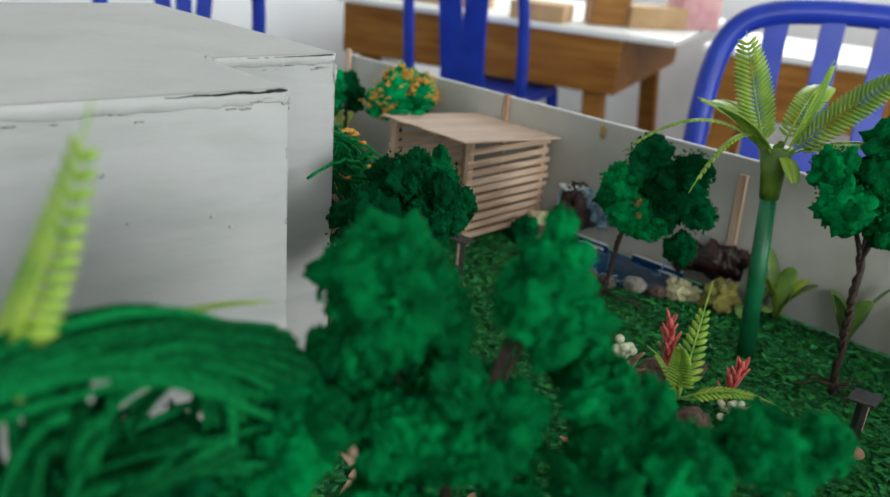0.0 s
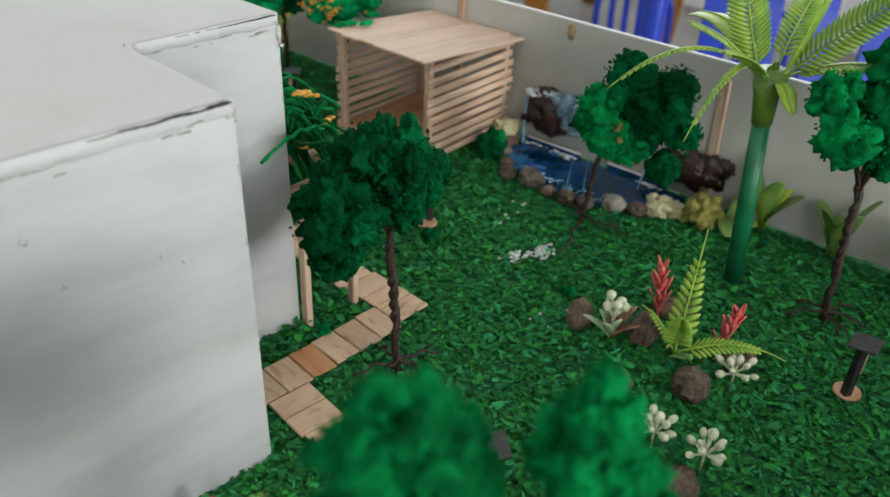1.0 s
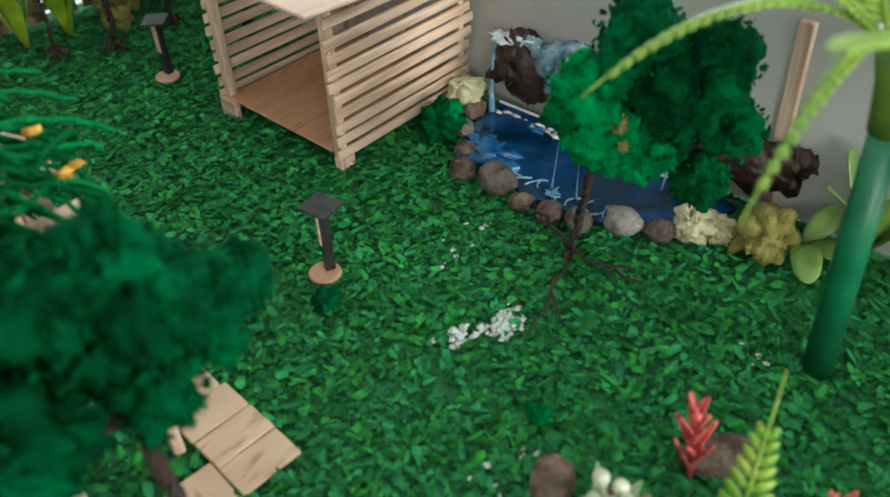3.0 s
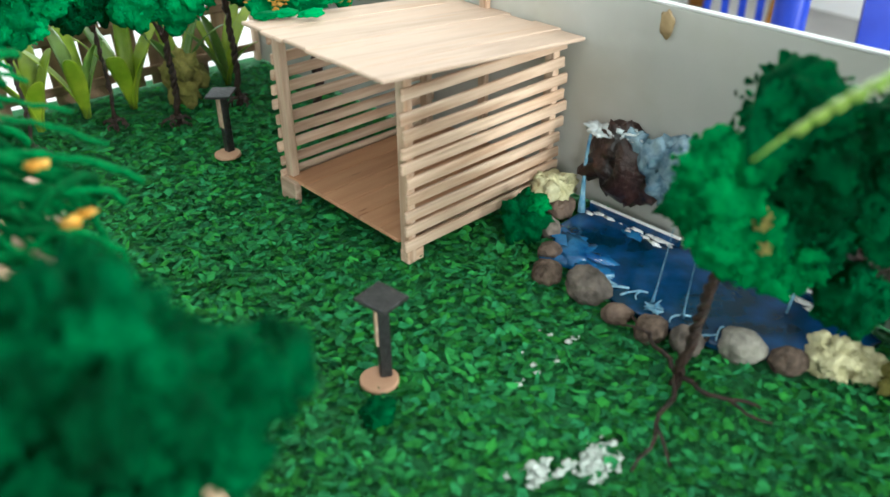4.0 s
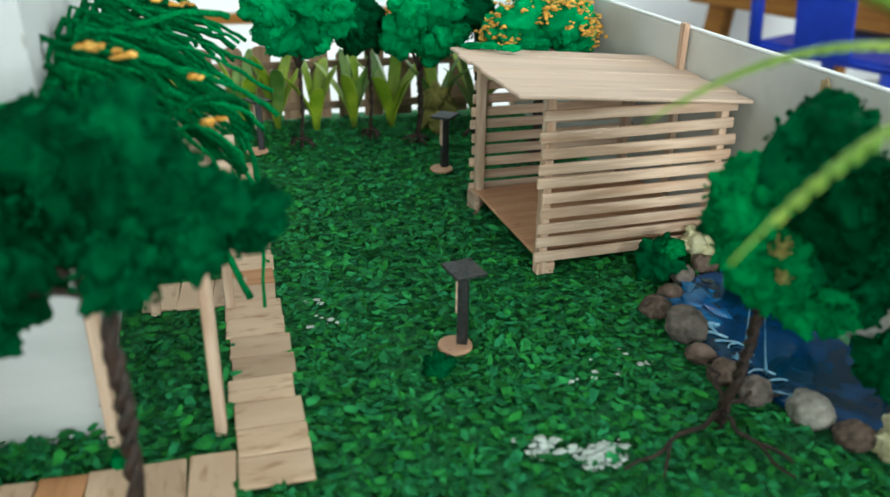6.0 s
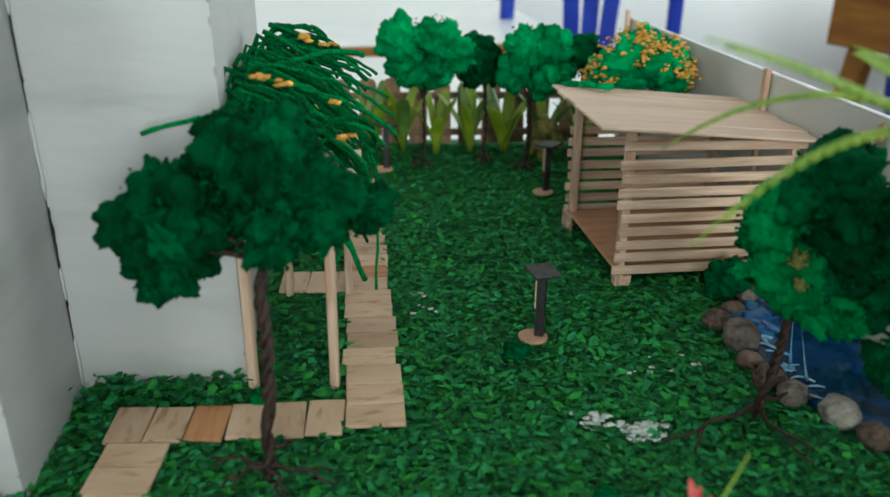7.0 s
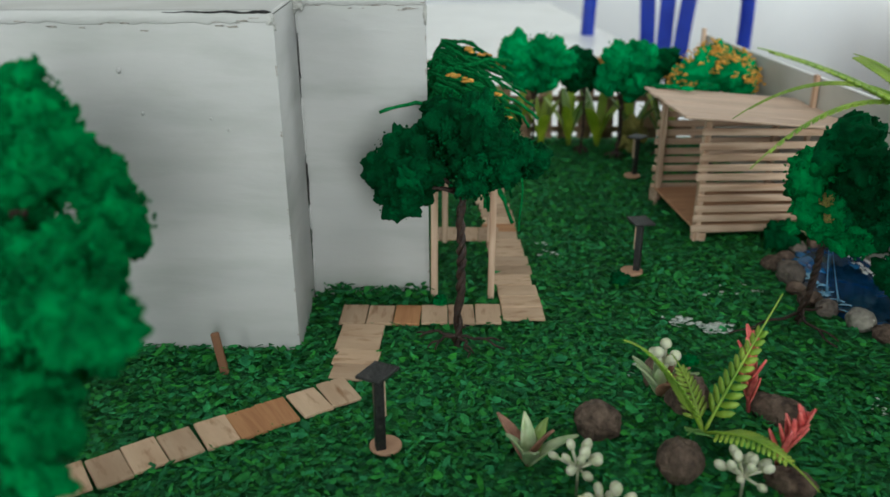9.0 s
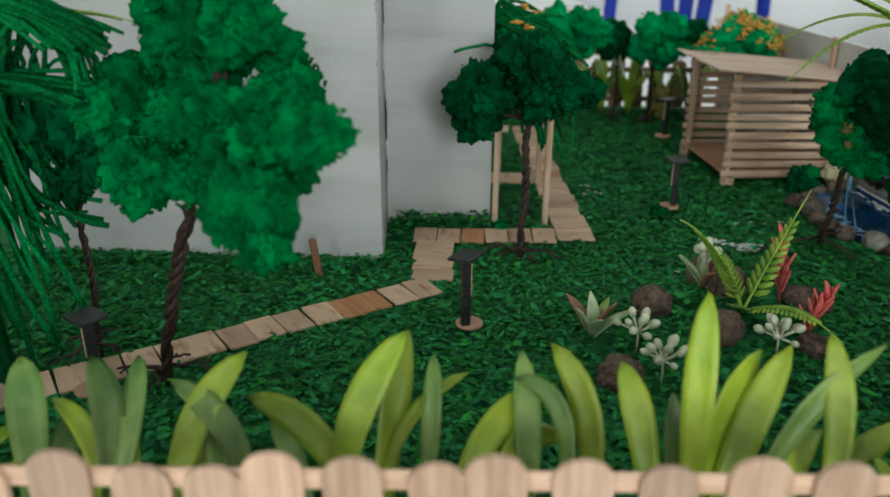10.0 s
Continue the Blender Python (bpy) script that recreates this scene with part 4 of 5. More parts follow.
combed_vine((0.318, 0.52, 0.118),
            [((0.298, 0.485, 0.136), (0.331, 0.495, 0.118), 0.02, 16), ((0.296, 0.51, 0.142), (0.342, 0.522, 0.126), 0.024, 20), ((0.3, 0.505, 0.13), (0.341, 0.512, 0.074), 0.036, 15),
             ((0.298, 0.535, 0.146), (0.348, 0.548, 0.132), 0.024, 20), ((0.303, 0.53, 0.132), (0.349, 0.535, 0.071), 0.04, 14), ((0.3, 0.56, 0.15), (0.342, 0.575, 0.132), 0.022, 16)],
            random.Random(11), "green yarn vine with orange blossoms over the pergola",
            [(0.311, 0.482, 0.17), (0.321, 0.486, 0.165), (0.343, 0.51, 0.15), (0.308, 0.472, 0.14), (0.348, 0.503, 0.132)],
            [((0.326, 0.478, 0.142), (0.3, 0.462, 0.162), (0.261, 0.4475, 0.151)), ((0.33, 0.5, 0.13), (0.372, 0.505, 0.145), (0.362, 0.51, 0.04)), ((0.33, 0.53, 0.13), (0.36, 0.54, 0.14), (0.364, 0.545, 0.085)),
             ((0.32, 0.5, 0.13), (0.37, 0.51, 0.16), (0.36, 0.55, 0.11)), ((0.32, 0.53, 0.13), (0.36, 0.5, 0.15), (0.368, 0.53, 0.12))])
combed_vine((0.315, 0.6, 0.14),
            [((0.296, 0.585, 0.143), (0.337, 0.600, 0.138), 0.022, 18), ((0.298, 0.610, 0.148), (0.333, 0.620, 0.146), 0.022, 16), ((0.300, 0.600, 0.133), (0.338, 0.605, 0.086), 0.035, 14)],
            random.Random(12), "green yarn vine with orange blossoms over the pergola",
            [(0.32, 0.58, 0.172), (0.333, 0.59, 0.166)],
            [((0.34, 0.61, 0.158), (0.285, 0.6, 0.185), (0.3, 0.58, 0.14)), ((0.32, 0.6, 0.142), (0.288, 0.585, 0.18), (0.345, 0.59, 0.152))])

# ---- path ----
path = thing("path", (0.36, 0.44, 0), "stepping path of short pale wooden stick pieces", "path", kind="structure")
po = path.location.copy()
tile_mesh = {}


def tile(cx, cy, w, ln, turn, red=False, z=0.0014):
    key = (round(w, 3), round(ln, 3), red)
    if key not in tile_mesh:
        bm = block(ln, w - 0.0006, 0.0022, 0.0005)
        me = bpy.data.meshes.new("tile")
        bm.to_mesh(me)
        bm.free()
        me.materials.append(M_PATH_RED if red else M_PATH)
        tile_mesh[key] = me
    ob = part("tile", tile_mesh[key], None, path)
    ob.matrix_local = pose(cx - po.x, cy - po.y, z, random.uniform(-1.2, 1.2), random.uniform(-1.2, 1.2), turn)


TILES = []
random.seed(5)
for k in range(20):
    TILES.append((0.366 - 0.0017 * k + random.uniform(-0.0015, 0.0015), 0.4485 + 0.0195 * k, 0.0195, 0.031, random.uniform(-2, 2) + 3, k in (9,)))
for k in range(6):
    TILES.append((0.2415 + 0.0198 * k, 0.4415 + 0.0013 * k + random.uniform(-0.0012, 0.0012), 0.0196, 0.0295, 93 + random.uniform(-3, 3), k == 2))
for k in range(4):
    TILES.append((0.2505 + 0.0009 * k + random.uniform(-0.001, 0.001), 0.4175 - 0.0188 * k, 0.0187, 0.0305, random.uniform(-3, 3), False))
for k in range(15):
    d = 0.01 + 0.0195 * k
    TILES.append((0.2555 - 0.812 * d + random.uniform(-0.001, 0.001), 0.3425 - 0.583 * d + random.uniform(-0.001, 0.001), 0.0194, 0.0285, 126 + random.uniform(-3, 3), k in (2, 3)))
for k in range(3):
    TILES.append((0.302 + 0.0192 * k, 0.6085, 0.0192, 0.031, 90 + random.uniform(-3, 3), False))
for k in range(3):
    TILES.append((0.266 + 0.0192 * k, 0.815, 0.0192, 0.031, 90 + random.uniform(-3, 3), False))
for row in TILES:
    tile(*row)

# ---- pond and waterfall ----
pond = thing("pond", (0.62, 0.49, 0), "glossy blue resin pond with a white rim against the wall", "model pond")
o = pond.location.copy()
N = 40
outline = []
for x, y in ((0.65, 0.585), (0.62, 0.58), (0.598, 0.562), (0.59, 0.535), (0.588, 0.505), (0.593, 0.475), (0.603, 0.448), (0.62, 0.425), (0.645, 0.41), (0.668, 0.405), (0.672, 0.42), (0.668, 0.45), (0.661, 0.5), (0.656, 0.55)):
    outline.append((x - o.x, y - o.y))
part("water", plate(outline, 0.004, 0.0006), M_POND, pond, "", pose(0, 0, 0.0035))
for pa, pb in (((0.6475, 0.583), (0.6565, 0.52)), ((0.663, 0.492), (0.6715, 0.434))):
    stick("rim", pond, Vector((*pa, 0.0045)) - o, Vector((*pb, 0.0045)) - o, 0.0022, 0.006, M_POND, 0)
    stick("rim_edge", pond, Vector((*pa, 0.0083)) - o, Vector((*pb, 0.0083)) - o, 0.0024, 0.0014, M_EDGE, 0, "white worn rim edge")
q = random.Random(14)
for x, y, r, mt in ((0.606, 0.55, 0.013, M_POND_LIGHT), (0.612, 0.566, 0.009, M_POND_LIGHT), (0.6, 0.535, 0.008, M_POND_LIGHT), (0.6, 0.523, 0.003, M_GLUEBLUE), (0.6, 0.49, 0.004, M_GLUEBLUE), (0.646, 0.545, 0.005, M_POND_LIGHT)):
    g = Geo()
    lump(g, (x - o.x, y - o.y, 0.0034), r, 3, 0.9, 0.3, x * 300 + y * 100, (1, 1.3, 0.07))
    part("paint_patch", g, mt, pond, "light blue paint patch on the water")
for k in range(34):
    y = q.choice((0.44, 0.452, 0.53, 0.548, 0.57)) + q.gauss(0, 0.006)
    g = Geo()
    lump(g, (0.6455 + 0.15 * (0.583 - y) - o.x - 0.006 * q.random() ** 2, y - o.y, 0.0036 + 0.0005 * q.random()), q.uniform(0.0006, 0.0024), 2, 1.2, 0.5, k * 3.3, (0.8, 1.5, 0.16))
    part("fleck", g, M_EDGE, pond, "white worn fleck by the rim")
for k in range(12):
    t = k / 11
    a_ = Vector((0.592 + 0.012 * t * t + q.gauss(0, 0.002), 0.53 - 0.085 * t, 0.0042))
    b_ = a_ + Vector((q.uniform(0.004, 0.014), q.gauss(0, 0.008), 0.0))
    g = Geo()
    line = bezier(a_ - o, (a_ + b_) / 2 + Vector((q.gauss(0, 0.003), q.gauss(0, 0.003), 0.001)) - o, b_ - o, 7)
    tube(g, line, [q.uniform(0.0003, 0.0009) for _ in line], 6)
    part("glue_string", g, M_GLUEBLUE, pond, "pale blue glue string on the water")
fall = thing("waterfall", (wall_x(0.56), 0.56, 0.0), "dark rock with blue and white glue water on the wall", "model waterfall")
o = fall.location.copy()
g = Geo()
for k, (y, z, r) in enumerate(((0.577, 0.036, 0.0165), (0.563, 0.036, 0.0175), (0.57, 0.047, 0.014), (0.556, 0.03, 0.013))):
    lump(g, (wall_x(y) - 0.008 - o.x, y - o.y, z), r, 3, 0.6, 0.2, k + 3, (0.75, 0.95, 1.1))
part("rock", g, M_CLIFF, fall)
for k, (y, z, r) in enumerate(((0.545, 0.05, 0.013), (0.53, 0.052, 0.014), (0.54, 0.038, 0.011), (0.52, 0.042, 0.01), (0.535, 0.028, 0.008), (0.56, 0.054, 0.008))):
    g = Geo()
    lump(g, (wall_x(y) - 0.01 - o.x, y - o.y, z), r, 3, 0.6, 0.2, k + 9, (0.7, 0.9, 1.0))
    part("blue_rock", g, M_CLIFF_BLUE, fall, "blue and white painted rock")
g = Geo()
for k, (y, z, r) in enumerate(((0.588, 0.055, 0.005), (0.581, 0.054, 0.006), (0.573, 0.057, 0.0065), (0.563, 0.057, 0.005))):
    lump(g, (wall_x(y) - 0.01 - o.x, y - o.y, z), r, 3, 0.8, 0.3, k + 20, (0.9, 1.2, 0.5))
part("white_water", g, M_FOAMWHITE, fall)
g = Geo()
xs = wall_x(0.587) - 0.016
tube(g, bezier((xs - o.x + 0.004, 0.588 - o.y, 0.054), (xs - o.x - 0.002, 0.587 - o.y, 0.05), (xs - o.x - 0.005, 0.583 - o.y, 0.0035), 10), [0.0009, 0.0009, 0.001, 0.001, 0.0011, 0.0011, 0.0012, 0.0014, 0.0018, 0.0028], 8)
part("stream", g, M_GLUEBLUE, fall, "thin pale blue glue stream")
fall2 = thing("waterfall", (wall_x(0.41), 0.41, 0.0), "low dark red rock with blue streams at the wall", "model waterfall")
o = fall2.location.copy()
g = Geo()
for k, (y, z, r) in enumerate(((0.43, 0.028, 0.015), (0.41, 0.03, 0.017), (0.392, 0.036, 0.014), (0.44, 0.018, 0.01), (0.38, 0.042, 0.008))):
    lump(g, (wall_x(y) - 0.009 - o.x, y - o.y, z), r, 3, 0.6, 0.2, k + 33, (0.7, 1, 1))
part("rock", g, M_CLIFF, fall2)
for (xa, ya, za), (xb, yb) in (((0.59, 0.478, 0.06), (0.603, 0.493)), ((0.585, 0.46, 0.058), (0.605, 0.475))):
    g = Geo()
    tube(g, bezier((xa - o.x, ya - o.y, za), (xa * 0.35 + xb * 0.65 - o.x, ya * 0.35 + yb * 0.65 - o.y, za * 0.25 + 0.006), (xb - o.x, yb - o.y, 0.0037), 9), [0.0002, 0.0002, 0.0002, 0.0003, 0.0003, 0.0004, 0.0005, 0.0008, 0.0014], 6)
    part("glue_thread", g, M_GLUEBLUE, fall2, "pale blue glue thread down to the pond")
g = Geo()
tube(g, bezier((0.668 - o.x, 0.445 - o.y, 0.034), (0.652 - o.x, 0.445 - o.y, 0.03), (0.65 - o.x, 0.446 - o.y, 0.0037), 8), 0.0009, 5)
part("stream", g, M_GLUEBLUE, fall2, "thin pale blue glue stream")


# ---- stones ----
def stone(x, y, r, mat, label, seed, squash=(1, 0.85, 0.72), turn=0, z=None, group="stones of the garden"):
    g = Geo()
    lump(g, (0, 0, 0), r, 4, 0.16, 0.018, seed, squash)
    ob = part("stone", g, mat)
    ob.matrix_world = pose(x, y, mound(x, y) + r * squash[2] * 0.66 if z is None else z, 0, 0, turn)
    return tagged(ob, label, "stone", group)


for k, (x, y, r, mt) in enumerate(((0.594, 0.561, 0.0085, M_ROCK_PINK), (0.577, 0.545, 0.0105, M_ROCK), (0.584, 0.521, 0.0145, M_ROCK_GREY), (0.581, 0.497, 0.0085, M_ROCK_PINK), (0.5845, 0.4775, 0.0105, M_ROCK),
                                  (0.591, 0.461, 0.0105, M_ROCK_GREY), (0.608, 0.442, 0.0125, M_ROCK_WHITE), (0.6175, 0.423, 0.0102, M_ROCK), (0.632, 0.592, 0.011, M_ROCK_PINK), (0.61, 0.58, 0.0095, M_ROCK_GREY))):
    text = {"grey_pebble": "rounded grey-brown pebble beside the blue pond", "brown_pebble": "dark brown pebble beside the blue pond", "white_pebble": "whitish pebble beside the blue pond", "pinkish_pebble": "light brown pebble beside the blue pond"}[mt.name]
    stone(x, y, r * 0.9, mt, text, k * 3.7 + 1, turn=k * 47, group="stones round the pond")
for k, (x, y, r, sq, turn) in enumerate(((0.4525, 0.3015, 0.0132, (1, 0.9, 0.95), 20), (0.439, 0.254, 0.0135, (1, 0.92, 0.95), 70), (0.401, 0.2885, 0.0135, (1.05, 0.9, 0.95), -40), (0.372, 0.2155, 0.0135, (1.1, 0.9, 0.9), 10), (0.507, 0.3105, 0.0145, (1.3, 0.72, 0.7), -35), (0.494, 0.2505, 0.0115, (1.2, 0.8, 0.7), -30))):
    stone(x, y, r * 0.92, M_ROCK, "rounded dark brown pebble in the flower bed", k * 5.1 + 40, sq, turn, group="stones of the flower bed")
stone(0.446, 0.349, 0.0125, M_ROCK_PINK, "pinkish brown pebble beside a pale succulent", 77, (0.85, 0.7, 1.05), 20, group="stones of the flower bed")


# ---- trees ----
rng = random.Random(21)
foam_tree((0.319, 0.4, 0), (0.321, 0.413, 0.11),
          [(0.287, 0.416, 0.124, 0.026), (0.281, 0.411, 0.106, 0.016), (0.32, 0.426, 0.148, 0.023), (0.309, 0.428, 0.157, 0.013), (0.336, 0.413, 0.151, 0.017), (0.348, 0.418, 0.132, 0.02), (0.366, 0.424, 0.127, 0.012), (0.328, 0.408, 0.122, 0.016), (0.303, 0.438, 0.129, 0.019), (0.333, 0.438, 0.129, 0.019)],
          M_FOAM_DARK, "foam model tree on a twisted brown trunk by the path", rng, r=0.0029, root_len=0.035, level=5, flap=4, crumbs=110)
# the main crown takes the dark foam to put its shaded side into colour
foam_tree((0.565, 0.446, 0), (0.57, 0.438, 0.075),
          [(0.572, 0.423, 0.139, 0.02), (0.583, 0.416, 0.118, 0.023), (0.597, 0.398, 0.13, 0.02), (0.603, 0.408, 0.105, 0.022), (0.588, 0.42, 0.087, 0.02), (0.606, 0.388, 0.094, 0.015), (0.602, 0.397, 0.062, 0.014)],
          M_FOAM_DARK, "foam model tree with light lobes and shade-darkened crown beside the pond", rng, r=0.0024, root_len=0.054, roots=4, crumbs=100,
          extra=[("light_crown", [(0.552, 0.434, 0.116, 0.0175), (0.562, 0.43, 0.093, 0.018), (0.556, 0.441, 0.102, 0.014), (0.572, 0.424, 0.08, 0.014), (0.583, 0.415, 0.078, 0.0125), (0.567, 0.428, 0.128, 0.011)], M_FOAM_LIGHT, "lighter green foam lobes"),
                 ("yellow_bit", [(0.559, 0.42, 0.103, 0.0045), (0.561, 0.417, 0.092, 0.003)], M_SPONGE_OLIVE, "yellowish sponge bits")])
foam_tree((0.597, 0.2375, 0), (0.598, 0.245, 0.112),
          [(0.576, 0.256, 0.15, 0.02), (0.602, 0.24, 0.168, 0.024), (0.612, 0.245, 0.193, 0.022), (0.582, 0.272, 0.17, 0.018), (0.622, 0.26, 0.15, 0.02), (0.592, 0.23, 0.142, 0.018)],
          M_FOAM, "foam model tree on a twisted dark trunk by the wall", rng, r=0.003, crumbs=90)
foam_tree((0.11, 0.204, 0), (0.15, 0.172, 0.118),
          [(0.148, 0.197, 0.205, 0.021), (0.141, 0.2, 0.183, 0.015), (0.165, 0.198, 0.19, 0.017), (0.187, 0.165, 0.205, 0.017), (0.188, 0.165, 0.219, 0.011), (0.189, 0.165, 0.231, 0.005), (0.208, 0.168, 0.179, 0.013), (0.199, 0.172, 0.193, 0.012), (0.204, 0.143, 0.173, 0.0155), (0.212, 0.122, 0.158, 0.014),
           (0.227, 0.104, 0.173, 0.014), (0.236, 0.093, 0.177, 0.01), (0.207, 0.094, 0.147, 0.0165), (0.213, 0.084, 0.133, 0.009), (0.168, 0.165, 0.165, 0.021), (0.15, 0.18, 0.158, 0.02), (0.12, 0.2, 0.166, 0.019), (0.187, 0.132, 0.155, 0.017), (0.208, 0.118, 0.165, 0.014),
           (0.107, 0.192, 0.16, 0.016), (0.13, 0.168, 0.136, 0.0185), (0.165, 0.148, 0.14, 0.014), (0.192, 0.112, 0.136, 0.013)],
          M_FOAM, "large foam model tree on a dark trunk near the front fence", rng, r=0.0034, roots=4, crumbs=90, level=5, flap=4, lean=(-0.004, 0.006, 0))
foam_tree((0.058, 0.233, 0), (0.064, 0.226, 0.098), [(0.084, 0.212, 0.152, 0.02), (0.06, 0.218, 0.145, 0.019), (0.095, 0.208, 0.126, 0.014), (0.07, 0.215, 0.116, 0.013)], M_FOAM_DARK, "dark foam model tree on a thin trunk beside the house", rng, r=0.002)
foam_tree((0.39, 0.868, 0), (0.392, 0.868, 0.075),
          [(0.372, 0.862, 0.128, 0.022), (0.404, 0.866, 0.128, 0.021), (0.376, 0.866, 0.102, 0.02), (0.402, 0.868, 0.098, 0.02), (0.424, 0.87, 0.112, 0.019)],
          M_FOAM_TEAL, "foam model tree on a wire trunk before the back fence", rng, r=0.0015, strands=2, root_len=0.015)
foam_tree((0.452, 0.885, 0), (0.452, 0.885, 0.08), [(0.446, 0.882, 0.11, 0.018), (0.46, 0.885, 0.096, 0.018), (0.44, 0.885, 0.092, 0.014)], M_FOAM_DARK, "small dark foam model tree before the back fence", rng, r=0.0016, strands=2, root_len=0.012)
foam_tree((0.492, 0.862, 0), (0.493, 0.862, 0.07),
          [(0.487, 0.86, 0.12, 0.02), (0.512, 0.858, 0.118, 0.021), (0.478, 0.862, 0.097, 0.018), (0.505, 0.862, 0.09, 0.02), (0.523, 0.862, 0.098, 0.015)],
          M_FOAM_TEAL, "foam model tree with a rough green crown before the back fence", rng, r=0.0024, root_len=0.015)
foam_tree((0.545, 0.87, 0), (0.545, 0.87, 0.08), [(0.54, 0.868, 0.115, 0.017), (0.555, 0.872, 0.1, 0.017)], M_FOAM_DARK, "small dark foam model tree behind the shed", rng, r=0.0024, root_len=0.012)
flower_lobes = [(0.567, 0.797, 0.115, 0.025), (0.591, 0.792, 0.118, 0.024), (0.579, 0.807, 0.127, 0.02), (0.553, 0.802, 0.105, 0.019), (0.607, 0.802, 0.108, 0.019)]
bush = foam_tree((0.582, 0.807, 0), (0.582, 0.807, 0.09), flower_lobes, M_FOAM_TEAL, "foam model tree covered in orange blossoms behind the shed", rng, r=0.004)
frng = random.Random(3)
g = Geo()
for _ in range(170):
    x, y, z, r = flower_lobes[frng.randrange(5)]
    d = Vector((frng.gauss(0, 1), frng.gauss(-0.75, 0.8), frng.gauss(0.65, 0.7))).normalized()
    c = Vector((x, y, z)) + d * r * frng.uniform(1.0, 1.14) - bush.location
    for _ in range(frng.randrange(5, 11)):
        lump(g, c + Vector((frng.gauss(0, 0.0024), frng.gauss(0, 0.0024), frng.gauss(0, 0.0018))), frng.uniform(0.0008, 0.0017), 1, 1.1, 0.6, frng.uniform(0, 40), (1.3, 1.0, 0.7))
tagged(part("blossoms", g, M_ORANGE, bush, "many small orange blossoms"), kind="stuff")


def shrub(x, y, r, mat, label, seed, z=None, squash=(1, 1, 0.8)):
    g = Geo()
    q = random.Random(seed)
    lump(g, (0, 0, 0), r, 4, 0.6, 0.25, seed, squash)
    for _ in range(10):
        d = Vector((q.gauss(0, 1), q.gauss(0, 1), q.gauss(0.2, 0.8))).normalized()
        lump(g, d * r * q.uniform(0.6, 0.95), r * q.uniform(0.25, 0.45), 2, 0.5, 0.2, q.uniform(0, 40))
    ob = part("shrub", g, mat)
    ob.location = (x, y, r * 0.6 if z is None else z)
    return tagged(ob, label, "model shrub", "foam shrubs")


shrub(0.634, 0.411, 0.0112, M_SPONGE, "pale yellow sponge shrub beside the pond", 2)
shrub(0.652, 0.378, 0.0155, M_SPONGE_OLIVE, "olive yellow sponge shrub against the wall", 3, squash=(1.1, 0.8, 0.75))
shrub(0.642, 0.397, 0.008, M_SPONGE, "small pale yellow sponge shrub", 4)
shrub(0.632, 0.602, 0.0115, M_SPONGE, "cream sponge shrub between shed and waterfall", 5, z=0.014)
shrub(0.598, 0.587, 0.012, M_FOAM_DARK, "green foam shrub at the shed's corner", 6, z=0.012, squash=(1, 1, 1.2))
shrub(0.602, 0.582, 0.007, M_FOAM, "small green foam tuft on a shrub by the shed", 9, z=0.022)
shrub(0.446, 0.509, 0.0065, M_FOAM_DARK, "small green foam tuft beside a lamp", 7, squash=(1.2, 1, 0.7))
shrub(0.473, 0.382, 0.005, M_FOAM, "small green foam tuft on the lawn", 8)
shrub(0.515, 0.905, 0.017, M_SPONGE_OLIVE, "dull yellow sponge shrub by the back fence", 12, z=0.02, squash=(0.8, 0.8, 1.2))
shrub(0.304, 0.464, 0.005, M_FOAM, "small green foam tuft beside a post", 14)


# ---- palms ----
def palm(base, neck, cup, tips, mat, label, width):
    p = thing("model_palm", base, label, "model palm")
    b, nk = Vector(base), Vector(neck)
    g = Geo()
    tube(g, [Vector((0, 0, -0.002)), (nk - b) * 0.5, nk - b], [0.0072, 0.0068, 0.0064], 16)
    part("trunk", g, M_STRAW, p, "smooth dark green straw trunk")
    g = Geo()
    ax = (nk - b).normalized()
    tube(g, [nk - b - ax * 0.003, nk - b + ax * cup * 0.5, nk - b + ax * cup], [0.0072, 0.0088, 0.0128], 14)
    cup_part = part("cup", g, M_CUP, p, "green cup holding the fronds")
    top = nk + ax * cup
    q = random.Random(8)
    for k in range(6):
        e = nk - b + ax * cup * 0.3
        part("scale", leaf(cup * q.uniform(0.6, 0.8), 0.006, -6, 0.4, 0.0008, 7), M_CUP, cup_part, "",
             pose(e.x, e.y, e.z, 0, -q.uniform(74, 82), k * 60 + 20) @ pose(0.001, 0, 0.0075))
    for tip, lift, *own in tips:
        tip = Vector(tip)
        out = tip - top
        flat = Vector((out.x, out.y, 0))
        root = top + flat.normalized() * 0.008 - ax * 0.004
        mid = (root + tip) / 2 + Vector((0, 0, lift))
        part("frond", frond(root - b, mid - b, tip - b, own[0] if own else width, 22, 0.2, broad=0.42, face=own[1] if len(own) > 1 else None), mat, p)
    return p


palm((0.5935, 0.311, 0), (0.5845, 0.318, 0.138), 0.036,
     [((0.48, 0.38, 0.166), 0.05, 0.008), ((0.472, 0.313, 0.156), 0.055, 0.007), ((0.463, 0.299, 0.219), 0.012, 0.016), ((0.552, 0.346, 0.256), -0.004, 0.032, (-0.8, -0.5, 0.3)), ((0.584, 0.294, 0.244), 0.0, 0.02), ((0.6, 0.252, 0.241), 0.008, 0.03, (-0.7, -0.3, 0.6)),
      ((0.615, 0.236, 0.185), 0.022, 0.028), ((0.535, 0.364, 0.206), 0.014, 0.026), ((0.655, 0.33, 0.215), 0.03), ((0.566, 0.29, 0.155), 0.012, 0.016), ((0.6, 0.4, 0.19), 0.03)],
     M_FERN, "plastic model palm with lime fern fronds and a green trunk", 0.03)
